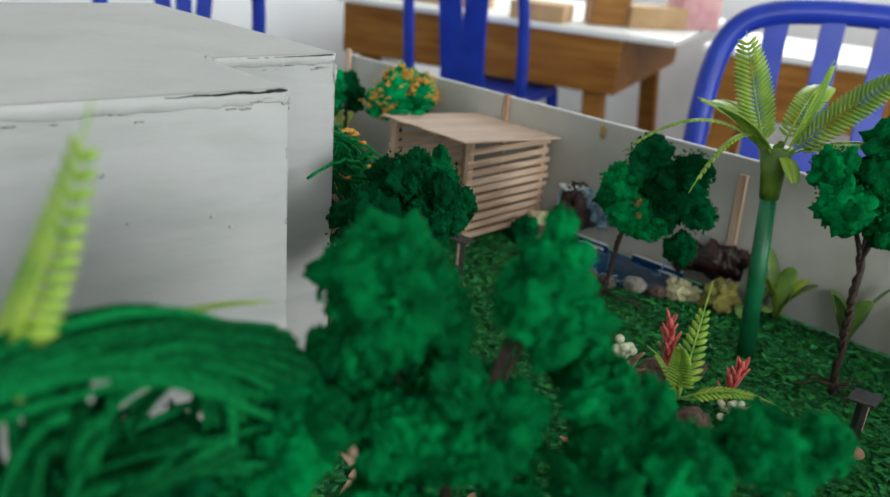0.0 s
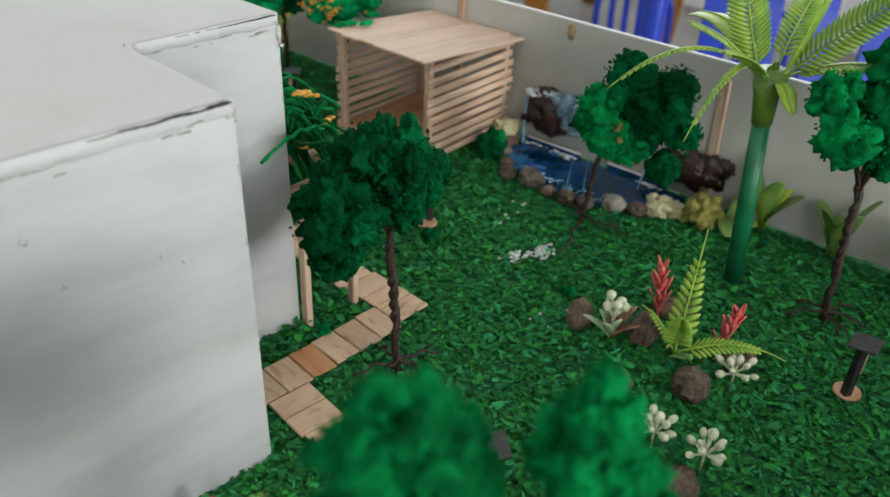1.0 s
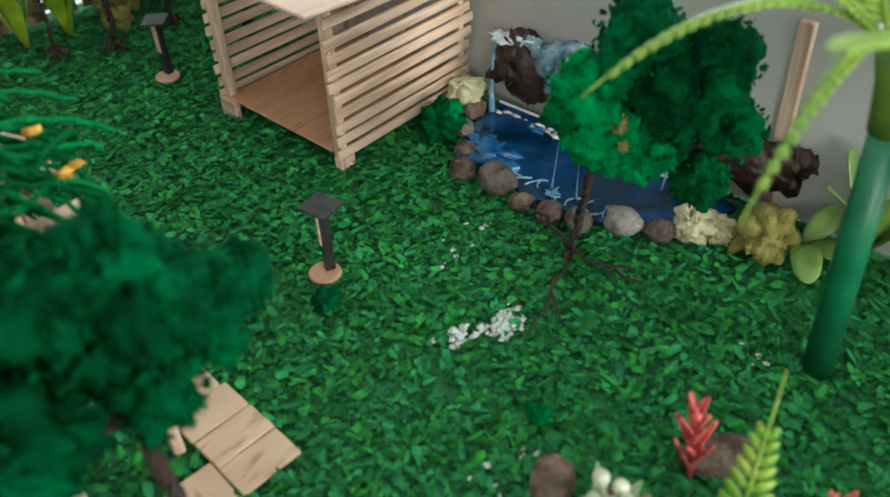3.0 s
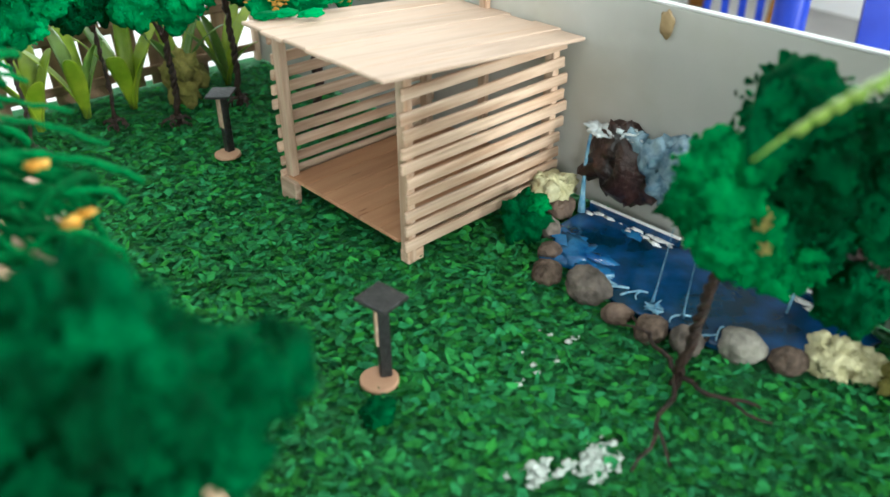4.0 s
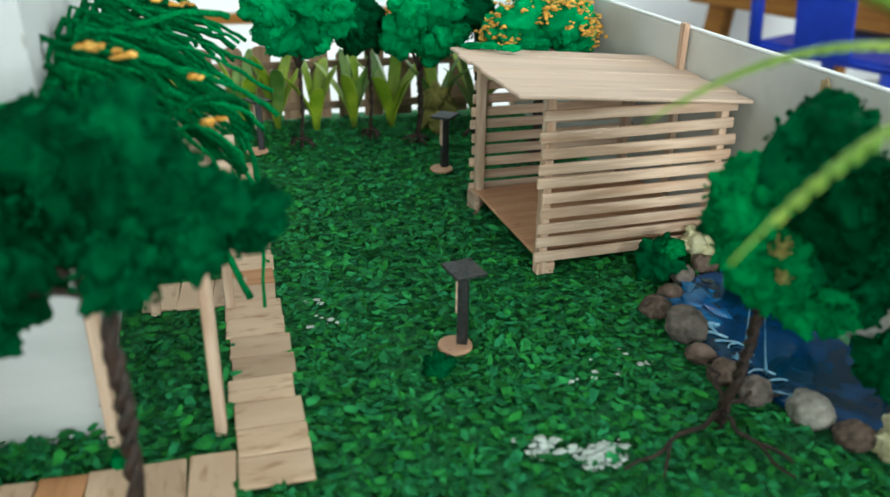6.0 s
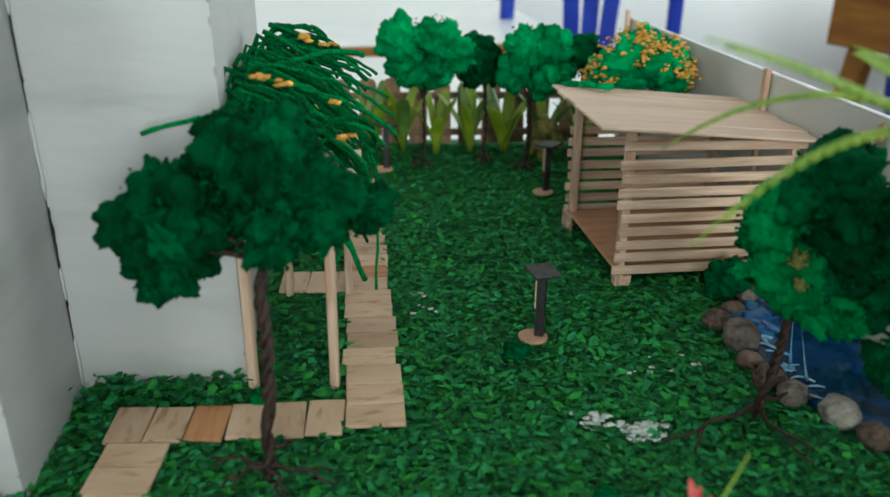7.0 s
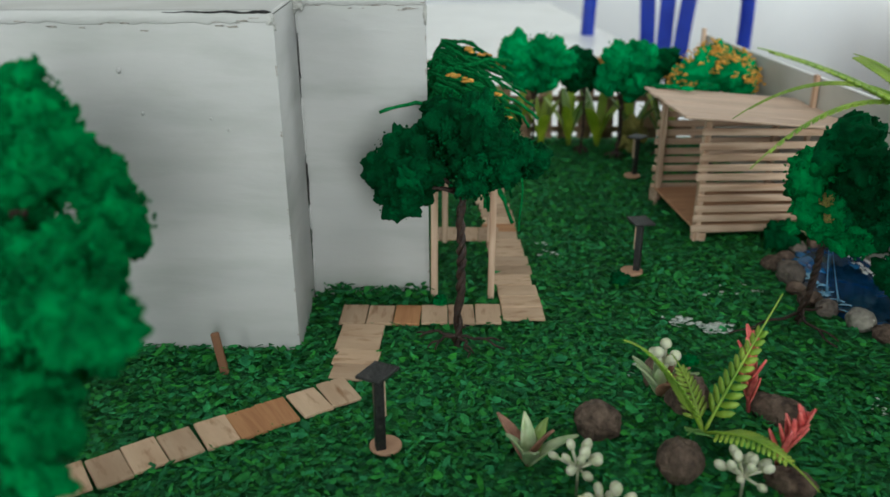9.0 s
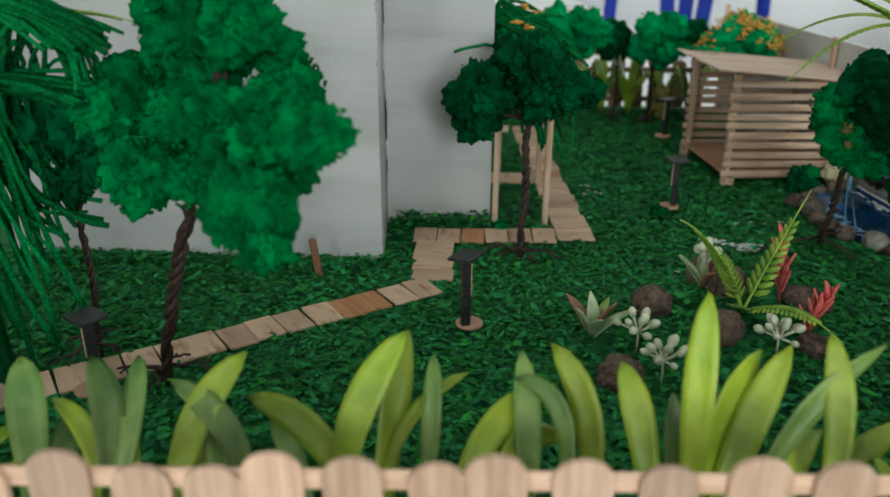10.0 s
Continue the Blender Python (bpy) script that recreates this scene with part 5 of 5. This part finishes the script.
palm((0.012, 0.205, 0), (0.018, 0.2, 0.17), 0.026,
     [((0.06, 0.178, 0.274), -0.022, 0.019, (-0.75, -0.5, 0.3)), ((0.118, 0.214, 0.2), 0.02, 0.008, (0.1, 0.3, 0.9)), ((0.0, 0.13, 0.22), 0.02), ((-0.06, 0.18, 0.21), 0.03), ((-0.04, 0.26, 0.22), 0.03), ((0.04, 0.28, 0.22), 0.02)],
     M_FERN, "plastic model palm with lime fern fronds beside the house", 0.02)


def loose_yarn(bundles, rng, label):
    """Yarn laid in loose arching bundles: (from, top of the arch, to, spread, number of strands)."""
    v = thing("yarn_vine", bundles[0][1], label, "model vine")
    o_ = Vector(bundles[0][1])
    for a, b, c, spread, n in bundles:
        for _ in range(n):
            j = [Vector((rng.gauss(0, spread), rng.gauss(0, spread * 1.2), rng.gauss(0, spread * 0.7))) for _ in range(3)]
            line = bezier(Vector(a) + j[0] - o_, Vector(b) + j[1] - o_, Vector(c) + j[2] - o_, 16)
            g = Geo()
            rr = rng.uniform(0.001, 0.0017)
            tube(g, [p + Vector((rng.gauss(0, 0.0004), rng.gauss(0, 0.0004), rng.gauss(0, 0.0004))) for p in line], [rr * rng.uniform(0.85, 1.15) for _ in line], 6)
            part("strand", g, M_YARN, v)
    return v


loose_yarn([((-0.03, 0.18, 0.185), (0.05, 0.185, 0.24), (0.104, 0.19, 0.193), 0.0055, 56), ((0.0, 0.19, 0.195), (0.11, 0.192, 0.24), (0.09, 0.2, 0.15), 0.006, 18),
            ((0.05, 0.19, 0.205), (0.03, 0.19, 0.17), (0.056, 0.2, 0.06), 0.015, 14), ((0.05, 0.19, 0.195), (0.03, 0.2, 0.11), (0.078, 0.206, 0.095), 0.009, 10),
            ((0.07, 0.195, 0.2), (0.04, 0.21, 0.17), (0.058, 0.215, 0.1), 0.01, 14), ((-0.02, 0.185, 0.165), (0.05, 0.19, 0.182), (0.1, 0.195, 0.165), 0.007, 18),
            ((0.03, 0.18, 0.205), (0.02, 0.17, 0.2), (0.035, 0.175, 0.03), 0.014, 22), ((0.0, 0.2, 0.19), (-0.05, 0.2, 0.2), (-0.06, 0.21, 0.03), 0.013, 20)],
           random.Random(15), "weeping green yarn plant over a dark tree near the house")


# ---- leafy plants along the fences ----
def leafy(x, y, rng, size, count, label, mats, wide=0.012, turn0=0.0, spread=360, low=30, high=75):
    p = thing("leafy_plant", (x, y, 0.002), label, "model plant", "broad leaved plastic plants")
    for k in range(count):
        ln = size * rng.uniform(0.65, 1.1)
        a = turn0 + spread * (k + rng.uniform(-0.3, 0.3)) / count
        el = rng.uniform(low, high)
        part("leaf", leaf(ln, wide * rng.uniform(0.8, 1.15), rng.uniform(20, 65), 0.14), mats[rng.randrange(len(mats))], p, "", pose(0, 0, 0.001, 0, -el, a) @ pose(0, 0, 0, rng.uniform(-28, 28)))
    return p


def blade(root, ctrl, tip, width, face, thick=0.0008, n=15):
    """A long blunt leaf along a curve, hollow along its middle; face is the way its upper side looks."""
    geo = Geo()
    line = bezier(root, ctrl, tip, n)
    top, bot = [], []
    for i, p in enumerate(line):
        t = i / (n - 1)
        d = (line[min(i + 1, n - 1)] - line[max(i - 1, 0)]).normalized()
        side = d.cross(Vector(face)).normalized()
        up = side.cross(d)
        w = width * 0.45 * min(1.0, 0.2 + 1.05 * t) * max(0.0, 1 - t ** 4.5) ** 0.65 + 0.0003
        row = [p + side * (w * k) + up * (0.22 * w * (k * k) + 0.0004 * math.sin(t * 17 + k * 2)) for k in (-1, -0.5, 0, 0.5, 1)]
        top += row
        bot += [q - up * thick for q in row]
    faces, m = [], 5 * n
    for i in range(n - 1):
        for k in range(4):
            a_ = i * 5 + k
            faces += [(a_, a_ + 5, a_ + 6, a_ + 1), (m + a_, m + a_ + 1, m + a_ + 6, m + a_ + 5)]
        a_ = i * 5
        faces += [(a_, m + a_, m + a_ + 5, a_ + 5), (a_ + 4, a_ + 9, m + a_ + 9, m + a_ + 4)]
    for k in range(4):
        e = (n - 1) * 5 + k
        faces += [(k, k + 1, m + k + 1, m + k), (e, m + e, m + e + 1, e + 1)]
    geo.add(top + bot, faces)
    return geo


def front_plant(x, y, leaves, rng, label):
    """Leaves rise from one root, pass a bend and end at a tip: (bend x, bend z, tip x, tip z, width, dusky)."""
    p = thing("leafy_plant", (x, y, 0), label, "model plant", "broad leaved plastic plants")
    for bx, bz, tx, tz, w, dusky in leaves:
        root = Vector((rng.uniform(-0.006, 0.006) + (bx - x) * 0.55, rng.uniform(-0.004, 0.004), 0.001))
        ctrl = Vector((bx - x - (tx - bx) * 0.25, 0.012, bz + 0.35 * (bz - 0.02)))
        tip = Vector((tx - x, 0.1 - y + rng.uniform(-0.008, 0.006), tz))
        part("leaf", blade(root, ctrl, tip, w, (rng.uniform(-0.6, 0.6), -0.75, 0.5)), M_LIME_GREY if dusky else M_LIME, p)
    return p


lrng = random.Random(31)
FRONT = "lime plastic plant with broad blunt leaves behind the front fence"
front_plant(0.135, 0.058, [(0.112, 0.049, 0.099, 0.076, 0.021, 1), (0.145, 0.048, 0.11, 0.057, 0.012, 0), (0.156, 0.04, 0.134, 0.05, 0.021, 0), (0.149, 0.055, 0.13, 0.077, 0.017, 1), (0.157, 0.055, 0.147, 0.074, 0.014, 1), (0.12, 0.035, 0.118, 0.05, 0.015, 1)], lrng, FRONT)
front_plant(0.182, 0.058, [(0.173, 0.049, 0.196, 0.08, 0.018, 0), (0.177, 0.04, 0.19, 0.048, 0.011, 0), (0.204, 0.052, 0.165, 0.07, 0.015, 1), (0.19, 0.04, 0.183, 0.062, 0.014, 1)], lrng, FRONT)
front_plant(0.25, 0.058, [(0.24, 0.055, 0.194, 0.058, 0.018, 0), (0.24, 0.053, 0.264, 0.094, 0.019, 0), (0.258, 0.051, 0.264, 0.09, 0.017, 0), (0.277, 0.052, 0.275, 0.084, 0.011, 1), (0.258, 0.058, 0.289, 0.073, 0.008, 0), (0.22, 0.045, 0.205, 0.052, 0.014, 1)], lrng, FRONT)
front_plant(0.31, 0.058, [(0.287, 0.052, 0.326, 0.067, 0.018, 0), (0.3, 0.062, 0.331, 0.044, 0.015, 0), (0.346, 0.056, 0.323, 0.089, 0.016, 0), (0.336, 0.07, 0.308, 0.076, 0.01, 1), (0.316, 0.048, 0.311, 0.083, 0.014, 1)], lrng, FRONT)
front_plant(0.372, 0.058, [(0.359, 0.055, 0.351, 0.084, 0.016, 0), (0.377, 0.058, 0.381, 0.117, 0.0165, 0), (0.383, 0.055, 0.407, 0.088, 0.018, 0), (0.37, 0.045, 0.375, 0.066, 0.015, 1), (0.392, 0.045, 0.417, 0.093, 0.018, 0)], lrng, "lime plastic plant with one tall blunt leaf behind the front fence")
front_plant(0.415, 0.058, [(0.4, 0.05, 0.451, 0.096, 0.0125, 1), (0.436, 0.055, 0.43, 0.1, 0.0145, 0), (0.425, 0.045, 0.47, 0.062, 0.014, 0), (0.41, 0.04, 0.438, 0.05, 0.014, 0)], lrng, FRONT)
for x, y, sz, n in ((0.06, 0.055, 0.075, 5), (0.47, 0.06, 0.08, 5), (0.5, 0.06, 0.078, 5), (0.55, 0.06, 0.075, 5)):
    leafy(x, y, lrng, sz, n, FRONT, [M_LIME, M_LIME, M_LIME_GREY], 0.0175, turn0=8, spread=165, low=42, high=82)
for x, y, sz in ((0.34, 0.915, 0.078), (0.37, 0.92, 0.082), (0.405, 0.91, 0.076), (0.44, 0.915, 0.08), (0.475, 0.912, 0.082), (0.52, 0.918, 0.074), (0.555, 0.915, 0.076), (0.3, 0.915, 0.076)):
    leafy(x, y, lrng, sz, 6, "lime plastic plant with long leaves before the back fence", [M_LIME, M_LIME_GREY, M_LIME], 0.0115, low=76, high=89)
for x, y, sz, n in ((0.676, 0.335, 0.06, 5), (0.684, 0.275, 0.062, 5), (0.688, 0.215, 0.062, 6), (0.694, 0.155, 0.06, 5)):
    leafy(x, y, lrng, sz, n, "lime plastic plant with broad leaves before the grey wall", [M_LIME_GREY, M_LIME], 0.0155, low=72, high=88)
leafy(0.667, 0.362, lrng, 0.04, 4, "low olive leaved plastic plant beside a sponge shrub", [M_LIME_GREY], 0.014, low=30, high=60)


# ---- flower bed ----
def fern(place, tips, label):
    p = thing("fern_plant", place, label, "model fern", "plastic ferns")
    b = Vector(place)
    for tip, lift, mt, w, pairs in tips:
        t = Vector(tip) - b
        part("frond", frond(Vector((0, 0, 0.001)), t * 0.5 + Vector((0, 0, lift)), t, w, pairs, 0.1, start=0.14, broad=0.27, end=0.76, taper=True), mt, p)
    return p


fern((0.456, 0.278, 0.018), [((0.491, 0.2925, 0.096), 0.004, M_FERN, 0.025, 10), ((0.405, 0.254, 0.088), 0.022, M_FERN, 0.022, 16), ((0.495, 0.221, 0.028), 0.022, M_FERN, 0.024, 14), ((0.44, 0.3, 0.055), 0.012, M_FERN, 0.022, 9), ((0.442, 0.258, 0.032), 0.006, M_FERN_MID, 0.018, 9)], "lime plastic fern with upright and arching fronds")


def red_plant(x, y, h, lean, seed, label):
    p = thing("red_plant", (x, y, mound(x, y)), label, "model plant", "coral red plants")
    q = random.Random(seed)
    g = Geo()
    axis = Vector((lean[0], lean[1], h))
    tube(g, [(0, 0, 0), axis * 0.5, axis], [0.0014, 0.0012, 0.0007], 6)
    part("stem", g, M_RED, p)
    for k in range(15):
        t = 0.1 + 0.88 * k / 15
        a = k * 137.5
        ln = 0.0135 * (1 - 0.5 * t) * q.uniform(0.85, 1.15)
        c = axis * t
        part("leaf", leaf(ln * 1.6, 0.0034, -10, 0.5, 0.0009, 6, 0.8), M_RED, p, "", pose(c.x, c.y, c.z, 0, -q.uniform(56, 74), a))
    return p


red_plant(0.491, 0.314, 0.047, (-0.004, 0.003), 1, "upright coral red spiky plastic plant")
red_plant(0.491, 0.265, 0.032, (0.01, -0.005), 2, "short coral red spiky plastic plant")


def berries(x, y, h, seed, label, lean=(0, 0), count=12, r=0.0025):
    p = thing("berry_plant", (x, y, mound(x, y)), label, "model plant", "cream berry plants")
    q = random.Random(seed)
    c = Vector((lean[0], lean[1], h))
    for k in range(count):
        a = k * 2.4
        el = 1.25 - 1.3 * k / count
        d = Vector((math.cos(a) * math.cos(el), math.sin(a) * math.cos(el), math.sin(el)))
        e = c + d * q.uniform(0.009, 0.014)
        g = Geo()
        tube(g, [(0, 0, 0), c * 0.6, c, e], 0.0008, 5)
        stalk = part("stalk", g, M_BERRY, p)
        g = Geo()
        lump(g, e, r * q.uniform(0.8, 1.15), 2, 0.08, 0.0, k + seed, (1, 1, 1.45), d.to_track_quat('Z', 'Y').to_matrix())
        part("berry", g, M_BERRY, stalk, "cream berry")
    return p


berries(0.386, 0.2445, 0.017, 1, "cream white plastic berries on short stalks")
berries(0.396, 0.216, 0.016, 2, "cream white plastic berries on short stalks")
berries(0.4665, 0.24, 0.015, 3, "cream white plastic berries beside the fern")


def succulent(x, y, size, mats, count, label, seed, berry=False):
    p = thing("succulent_plant", (x, y, mound(x, y)), label, "model plant", "pale succulents")
    q = random.Random(seed)
    for k in range(count):
        a = k * 137.5
        el = 50 + 36 * k / count
        part("leaf", leaf(size * q.uniform(0.8, 1.1), size * 0.27, 22, 0.45, 0.0012, 7, 0.8), mats[k % len(mats)], p, "", pose(0, 0, 0.001, 0, -el, a))
    if berry:
        for k in range(5):
            a = k * 1.3
            e = Vector((math.cos(a) * 0.0062, math.sin(a) * 0.0062, size * 1.05 + 0.0045 * (k % 2)))
            g = Geo()
            tube(g, [(0, 0, 0.003), (0, 0, size * 0.7), e], [0.0016, 0.0015, 0.001], 6)
            lump(g, e, 0.0034, 2, 0.06, 0.0, k + seed)
            part("berry", g, M_BERRY, p, "cream berry on a stalk")
    return p


succulent(0.441, 0.319, 0.027, [M_SUCC, M_SUCC, M_SUCC_RED], 9, "pale green succulent with cream berries", 5, True)
succulent(0.363, 0.268, 0.031, [M_SUCC, M_SUCC_RED, M_SUCC, M_LIME_GREY], 7, "small green and reddish succulent", 6)


# ---- fences ----
def picket_mesh(w, h, t, mat):
    pts = [(0, -w / 2), (h - w * 0.38, -w / 2)]
    for k in range(1, 8):
        a = -math.pi / 2 + math.pi * k / 8
        pts.append((h - w * 0.38 + math.cos(a) * w * 0.38, math.sin(a) * w / 2))
    pts += [(h - w * 0.38, w / 2), (0, w / 2)]
    bm = plate(pts, t, 0.0)
    me = bpy.data.meshes.new("picket")
    bm.to_mesh(me)
    bm.free()
    me.materials.append(mat)
    return me


def fence(name, p0, p1, h, pitch, width, label, mat, rails, seed, out, spots=()):
    f = thing(name, p0, label, "model fence")
    a, b = Vector(p0), Vector(p1)
    d = (b - a).normalized()
    q = random.Random(seed)
    meshes = [picket_mesh(width * k, h + dz, 0.0022, mat) for k, dz in ((1.0, 0.0), (0.96, -0.002), (1.03, 0.0015), (1.0, -0.004))]
    n = int((b - a).length / pitch)
    yaw = math.degrees(math.atan2(d.y, d.x))
    along_ = list(spots)
    for k in range(n):
        u = pitch * (k + 0.5) + q.uniform(-0.003, 0.003)
        if not spots or u < spots[0] - pitch * 0.8 or u > spots[-1] + pitch * 0.8:
            along_.append(u)
    for u in along_:
        s = d * u
        part("picket", meshes[q.randrange(4)], None, f, m=pose(s.x, s.y, -0.001, 0, 0, yaw) @ pose(0, 0, 0, 90, 0, 0) @ pose(0, 0, 0.0011, 0, 0, 90 + q.uniform(-2.2, 2.2)))
    side = Vector((-d.y, d.x, 0)) * out
    for z in rails:
        stick("rail", f, side + Vector((0, 0, z)), side + (b - a) + Vector((0, 0, z)), 0.0022, 0.0075, mat, 0)
    return f


fence("front_fence", (-0.33, -0.009, 0), (0.735, 0.041, 0), 0.091, 0.0258, 0.0195, "front picket fence of rounded pale wooden sticks", M_PICKET, (0.024, 0.0795), 3, 0.0026,
      [0.33 + x for x in (0.1345, 0.1595, 0.187, 0.2105, 0.2305, 0.2575, 0.284, 0.3045, 0.331, 0.358, 0.385, 0.4135)])
fence("back_fence", (-0.33, 0.94, 0), (0.607, 0.968, 0), 0.07, 0.027, 0.0185, "back picket fence of rounded wooden sticks with shade in their brown", M_PICKET_SHADED, (0.012, 0.052), 4, -0.0026)


# ---- lawn of dyed leaf flakes ----
def lawn(count, seed):
    g = np.random.default_rng(seed)
    x = g.uniform(BX0 + 0.01, BX1 - 0.01, count)
    y = g.uniform(0.0, 0.952, count)
    # a thicker drift along the foot of the house
    m = 3200
    x[:m] = g.uniform(-0.084, 0.3, m)
    y[:m] = np.where(x[:m] < 0.214, 0.3855 - g.random(m) ** 1.5 * 0.014, 0.4755 - g.random(m) ** 1.5 * 0.014)
    keep = x < 0.609 + 0.135 * (0.973 - y) - 0.006
    keep &= ~((x < 0.2) & (y > 0.394)) & ~((x < 0.285) & (y > 0.485) & (y < 0.715))
    keep &= y > 0.01 + 0.047 * x
    keep &= ~((((x - 0.64) / 0.05) ** 2 + ((y - 0.49) / 0.088) ** 2) < 1)
    for cx, cy in ((0.503, 0.434), (0.48, 0.44)):
        keep &= ~((((x - cx) / 0.011) ** 2 + ((y - cy) / 0.007) ** 2 < 1) & (g.random(count) < 0.55))
    for cx, cy, w, ln, turn, *_ in TILES:
        c, s = math.cos(radians(turn)), math.sin(radians(turn))
        u, v = (x - cx) * c + (y - cy) * s, -(x - cx) * s + (y - cy) * c
        keep &= ~((abs(u) < ln / 2 - 0.0015) & (abs(v) < w / 2 + 0.001) & (g.random(count) < 0.992))
    x, y = x[keep], y[keep]
    n = len(x)
    z = -0.0015 + g.random(n) ** 1.6 * 0.0042 + 0.02 * np.exp(-((x - 0.448) / 0.06) ** 2 - ((y - 0.292) / 0.05) ** 2)
    near = (np.abs(y - 0.38) < 0.012) & (x < 0.217) | (np.abs(y - 0.468) < 0.012) & (x > 0.2) & (x < 0.3)
    z += near * g.random(n) ** 3 * np.where(y < 0.4, 0.005, 0.011)
    length, width = 0.0024 + 0.0082 * g.random(n) ** 1.8, 0.0016 + 0.0042 * g.random(n) ** 1.5
    yaw, tilt, roll = g.uniform(0, 2 * np.pi, n), g.normal(0, 0.17, n), g.normal(0, 0.24, n)
    shape = np.array([(-0.5, -0.25), (-0.1, -0.5), (0.5, -0.12), (0.32, 0.4), (-0.3, 0.5)])
    sx = shape[None, :, 0] * length[:, None] * g.uniform(0.8, 1.2, (n, 5))
    sy = shape[None, :, 1] * width[:, None] * g.uniform(0.6, 1.3, (n, 5))
    sz = (sx / length[:, None]) ** 2 * length[:, None] * g.uniform(-0.3, 0.55, n)[:, None]
    sz = sz + sx * np.tan(tilt)[:, None] + sy * np.tan(np.clip(roll, -1, 1))[:, None]
    c, s = np.cos(yaw)[:, None], np.sin(yaw)[:, None]
    verts = np.stack([x[:, None] + sx * c - sy * s, y[:, None] + sx * s + sy * c, np.maximum(z[:, None] + sz, -0.002)], -1).reshape(-1, 3)
    me = bpy.data.meshes.new("grass")
    me.vertices.add(n * 5)
    me.vertices.foreach_set("co", verts.ravel())
    me.loops.add(n * 5)
    me.loops.foreach_set("vertex_index", np.arange(n * 5))
    me.polygons.add(n)
    me.polygons.foreach_set("loop_start", np.arange(n) * 5)
    me.update(calc_edges=True)
    me.materials.append(M_GRASS)
    return tagged(new("grass", me), "lawn of shredded green dyed leaf flakes", "grass", kind="stuff")


lawn(150000, 2)
crumb = Geo()
crng = random.Random(6)
for cx, cy, s, n in ((0.503, 0.434, 0.0045, 130), (0.48, 0.444, 0.0055, 45), (0.39, 0.565, 0.005, 8), (0.39, 0.59, 0.005, 8), (0.575, 0.33, 0.01, 10), (0.44, 0.37, 0.014, 14), (0.53, 0.5, 0.012, 12)):
    for _ in range(n):
        lump(crumb, (crng.gauss(cx, s), crng.gauss(cy, s * 0.7), crng.uniform(0.0, 0.0022)), crng.uniform(0.0004, 0.0017), 2, 0.9, 0.3, crng.uniform(0, 30), (1.5, 1.2, 0.2))
tagged(part("glue_crumbs", crumb, M_CRUMB), "white foam and glue crumbs showing through the lawn", "crumbs", kind="stuff")
